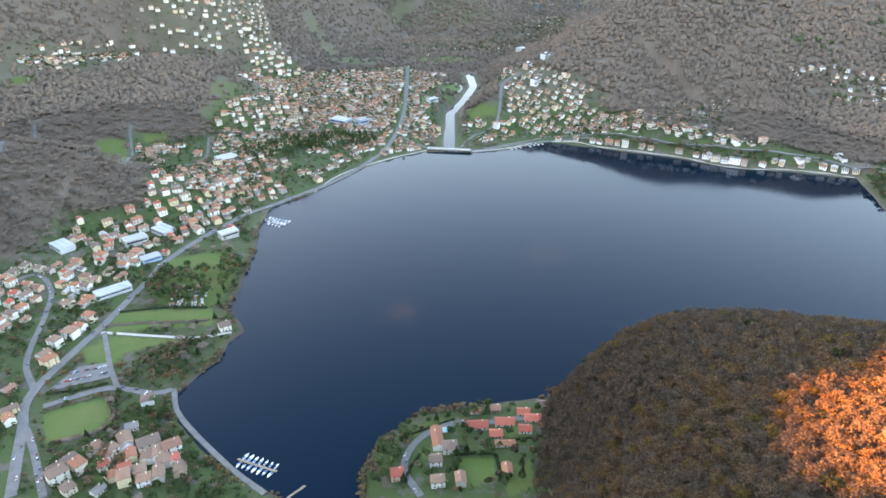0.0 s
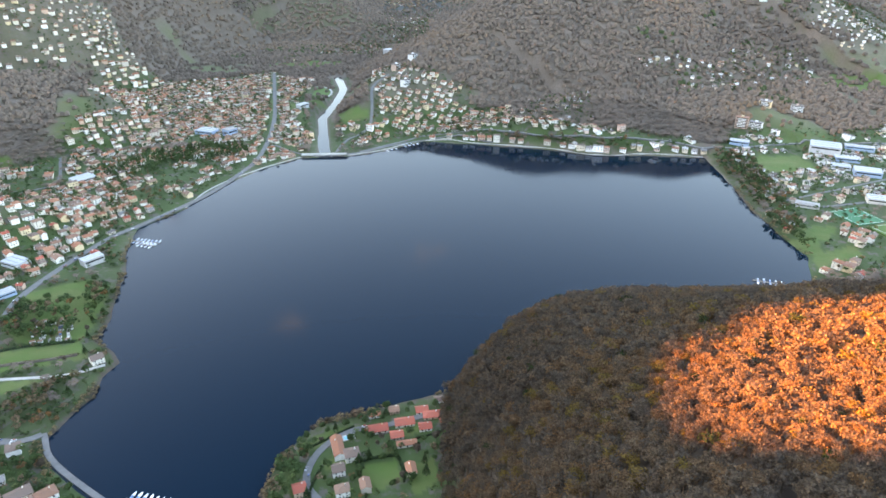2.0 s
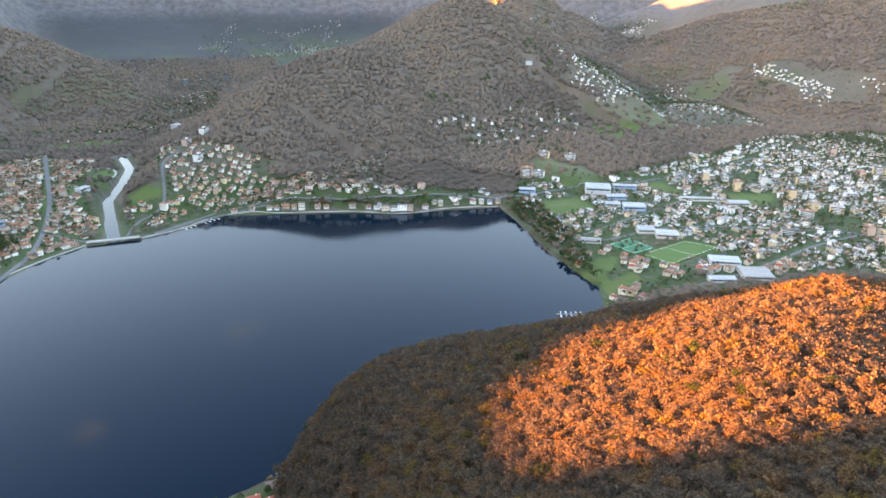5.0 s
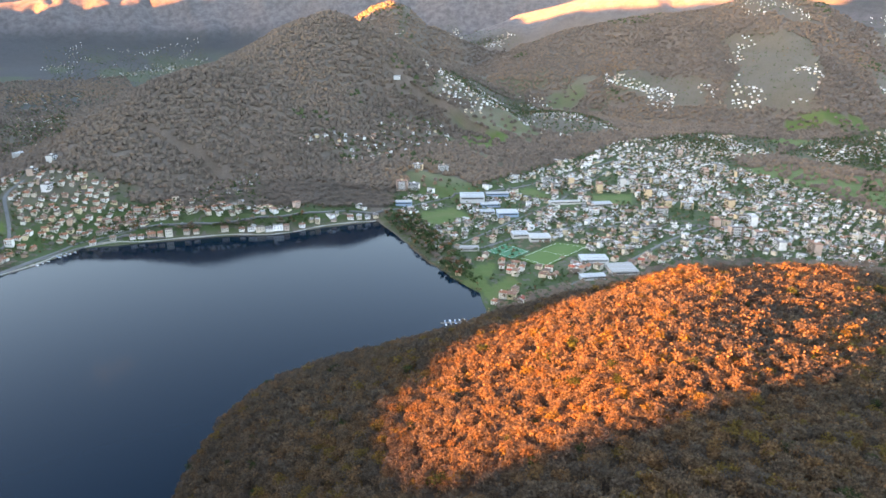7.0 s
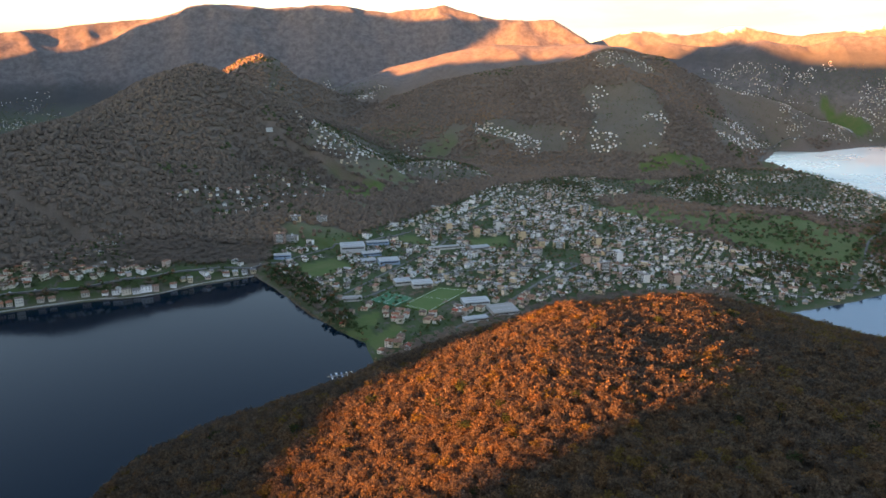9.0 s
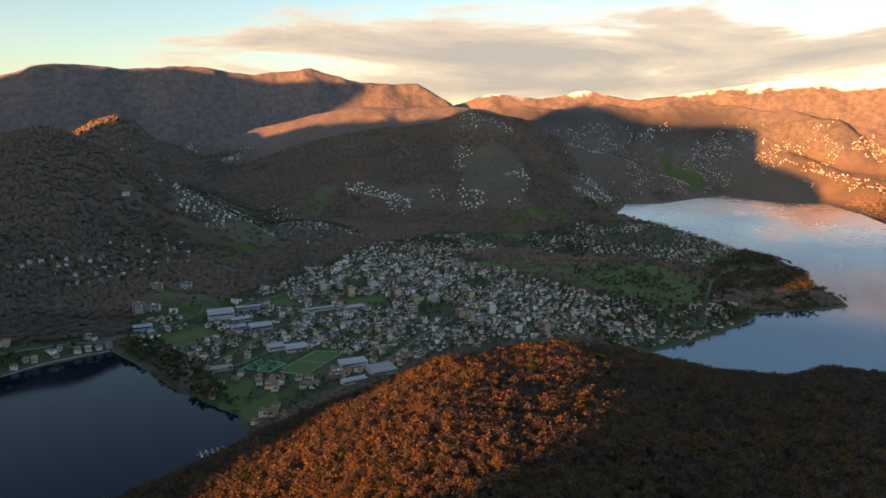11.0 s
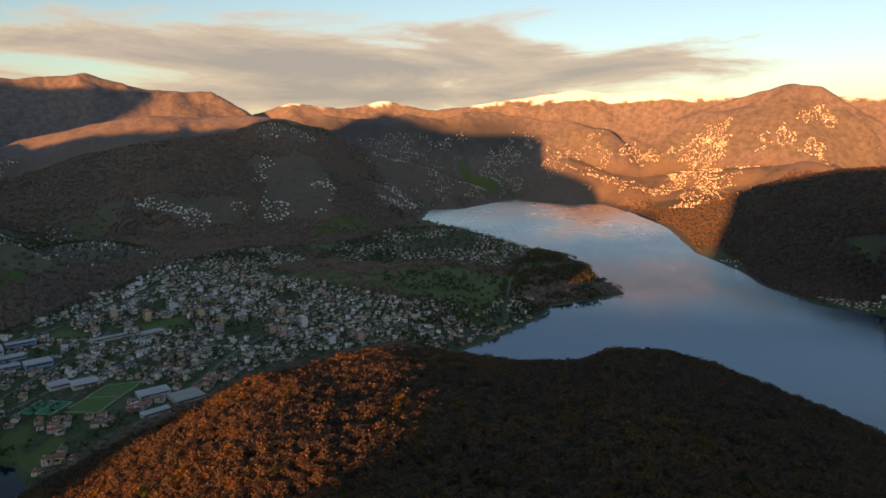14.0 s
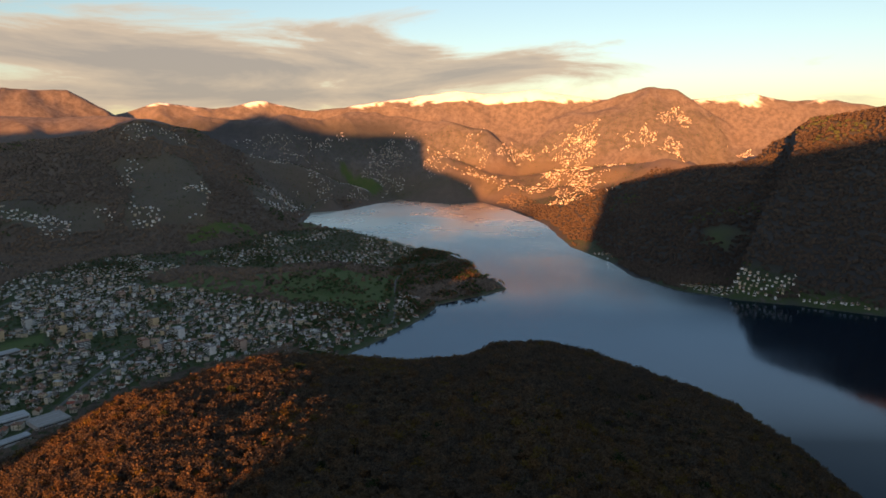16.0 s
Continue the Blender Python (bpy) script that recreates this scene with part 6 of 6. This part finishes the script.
for k in range(7):
    greenhouse(1985 + 9 * k, 560 - 14 * k, 44, 20)
for k in range(5):
    greenhouse(2040 + 4 * k, 400 - 13 * k, 38, 20)

bm = bmesh.new()
bmesh.ops.create_uvsphere(bm, u_segments=20, v_segments=10, radius=1)
bmesh.ops.delete(bm, geom=[v for v in bm.verts if v.co.z < -0.05], context="VERTS")
dome_ob = tagged(new("sports_dome", finish("sports_dome", bm, WHITE)), "white inflated dome over a tennis court", "sports hall")
dome_ob.matrix_basis = pose(812, 645, ground_z(812, 645), 0, 0, 40) @ Matrix.Diagonal((19, 11, 8, 1))
tagged(ribbon("runway", [(3875, 600), (3885, 690), (3900, 760)], 26, CONCRETE, 1.2, 20, 3), "pale concrete runway of a small airfield", kind="structure")


# ---- the lakeside camp: small cabins and caravans between the trees ----
def cabin():
    root = new("camping_cabin")
    tagged(root, "small white camping cabin with a shallow roof under trees", "cabin", "cabins of the lakeside camp")
    bm = bmesh.new()
    box(bm, -2.6, -1.3, -0.6, 2.6, 1.3, 2.2)
    part("body", bm, HULL, root)
    part("roof", gable_roof(5.2, 2.6, 2.2, 0.45, 0.3, 0.12), ROOF_G, root)
    bm = bmesh.new()
    box(bm, -0.4, -1.36, -0.1, 0.4, -1.28, 1.8)
    part("door", bm, DOOR, root)
    for x0 in (-1.7, 1.5):
        bm = bmesh.new()
        box(bm, x0 - 0.5, -1.36, 0.8, x0 + 0.5, -1.28, 1.6)
        part("window", bm, GLASS, root)
    return root


first_cabin, count = cabin(), 0
corners = [Vector(p) for p in ((-318, 655), (-326, 700), (-284, 706), (-275, 655))]
for i in range(5):
    for j in range(7):
        if tr.random() < 0.25:
            continue
        p = corners[0].lerp(corners[3], (i + 0.5) / 5).lerp(corners[1].lerp(corners[2], (i + 0.5) / 5), (j + 0.5) / 7)
        m = pose(p.x + tr.uniform(-1, 1), p.y + tr.uniform(-1, 1), ground_z(p.x, p.y), 0, 0, 12 + tr.uniform(-8, 8) + 90 * tr.randrange(2))
        if count:
            copy_thing(first_cabin, m)
        else:
            first_cabin.matrix_basis = m
        count += 1
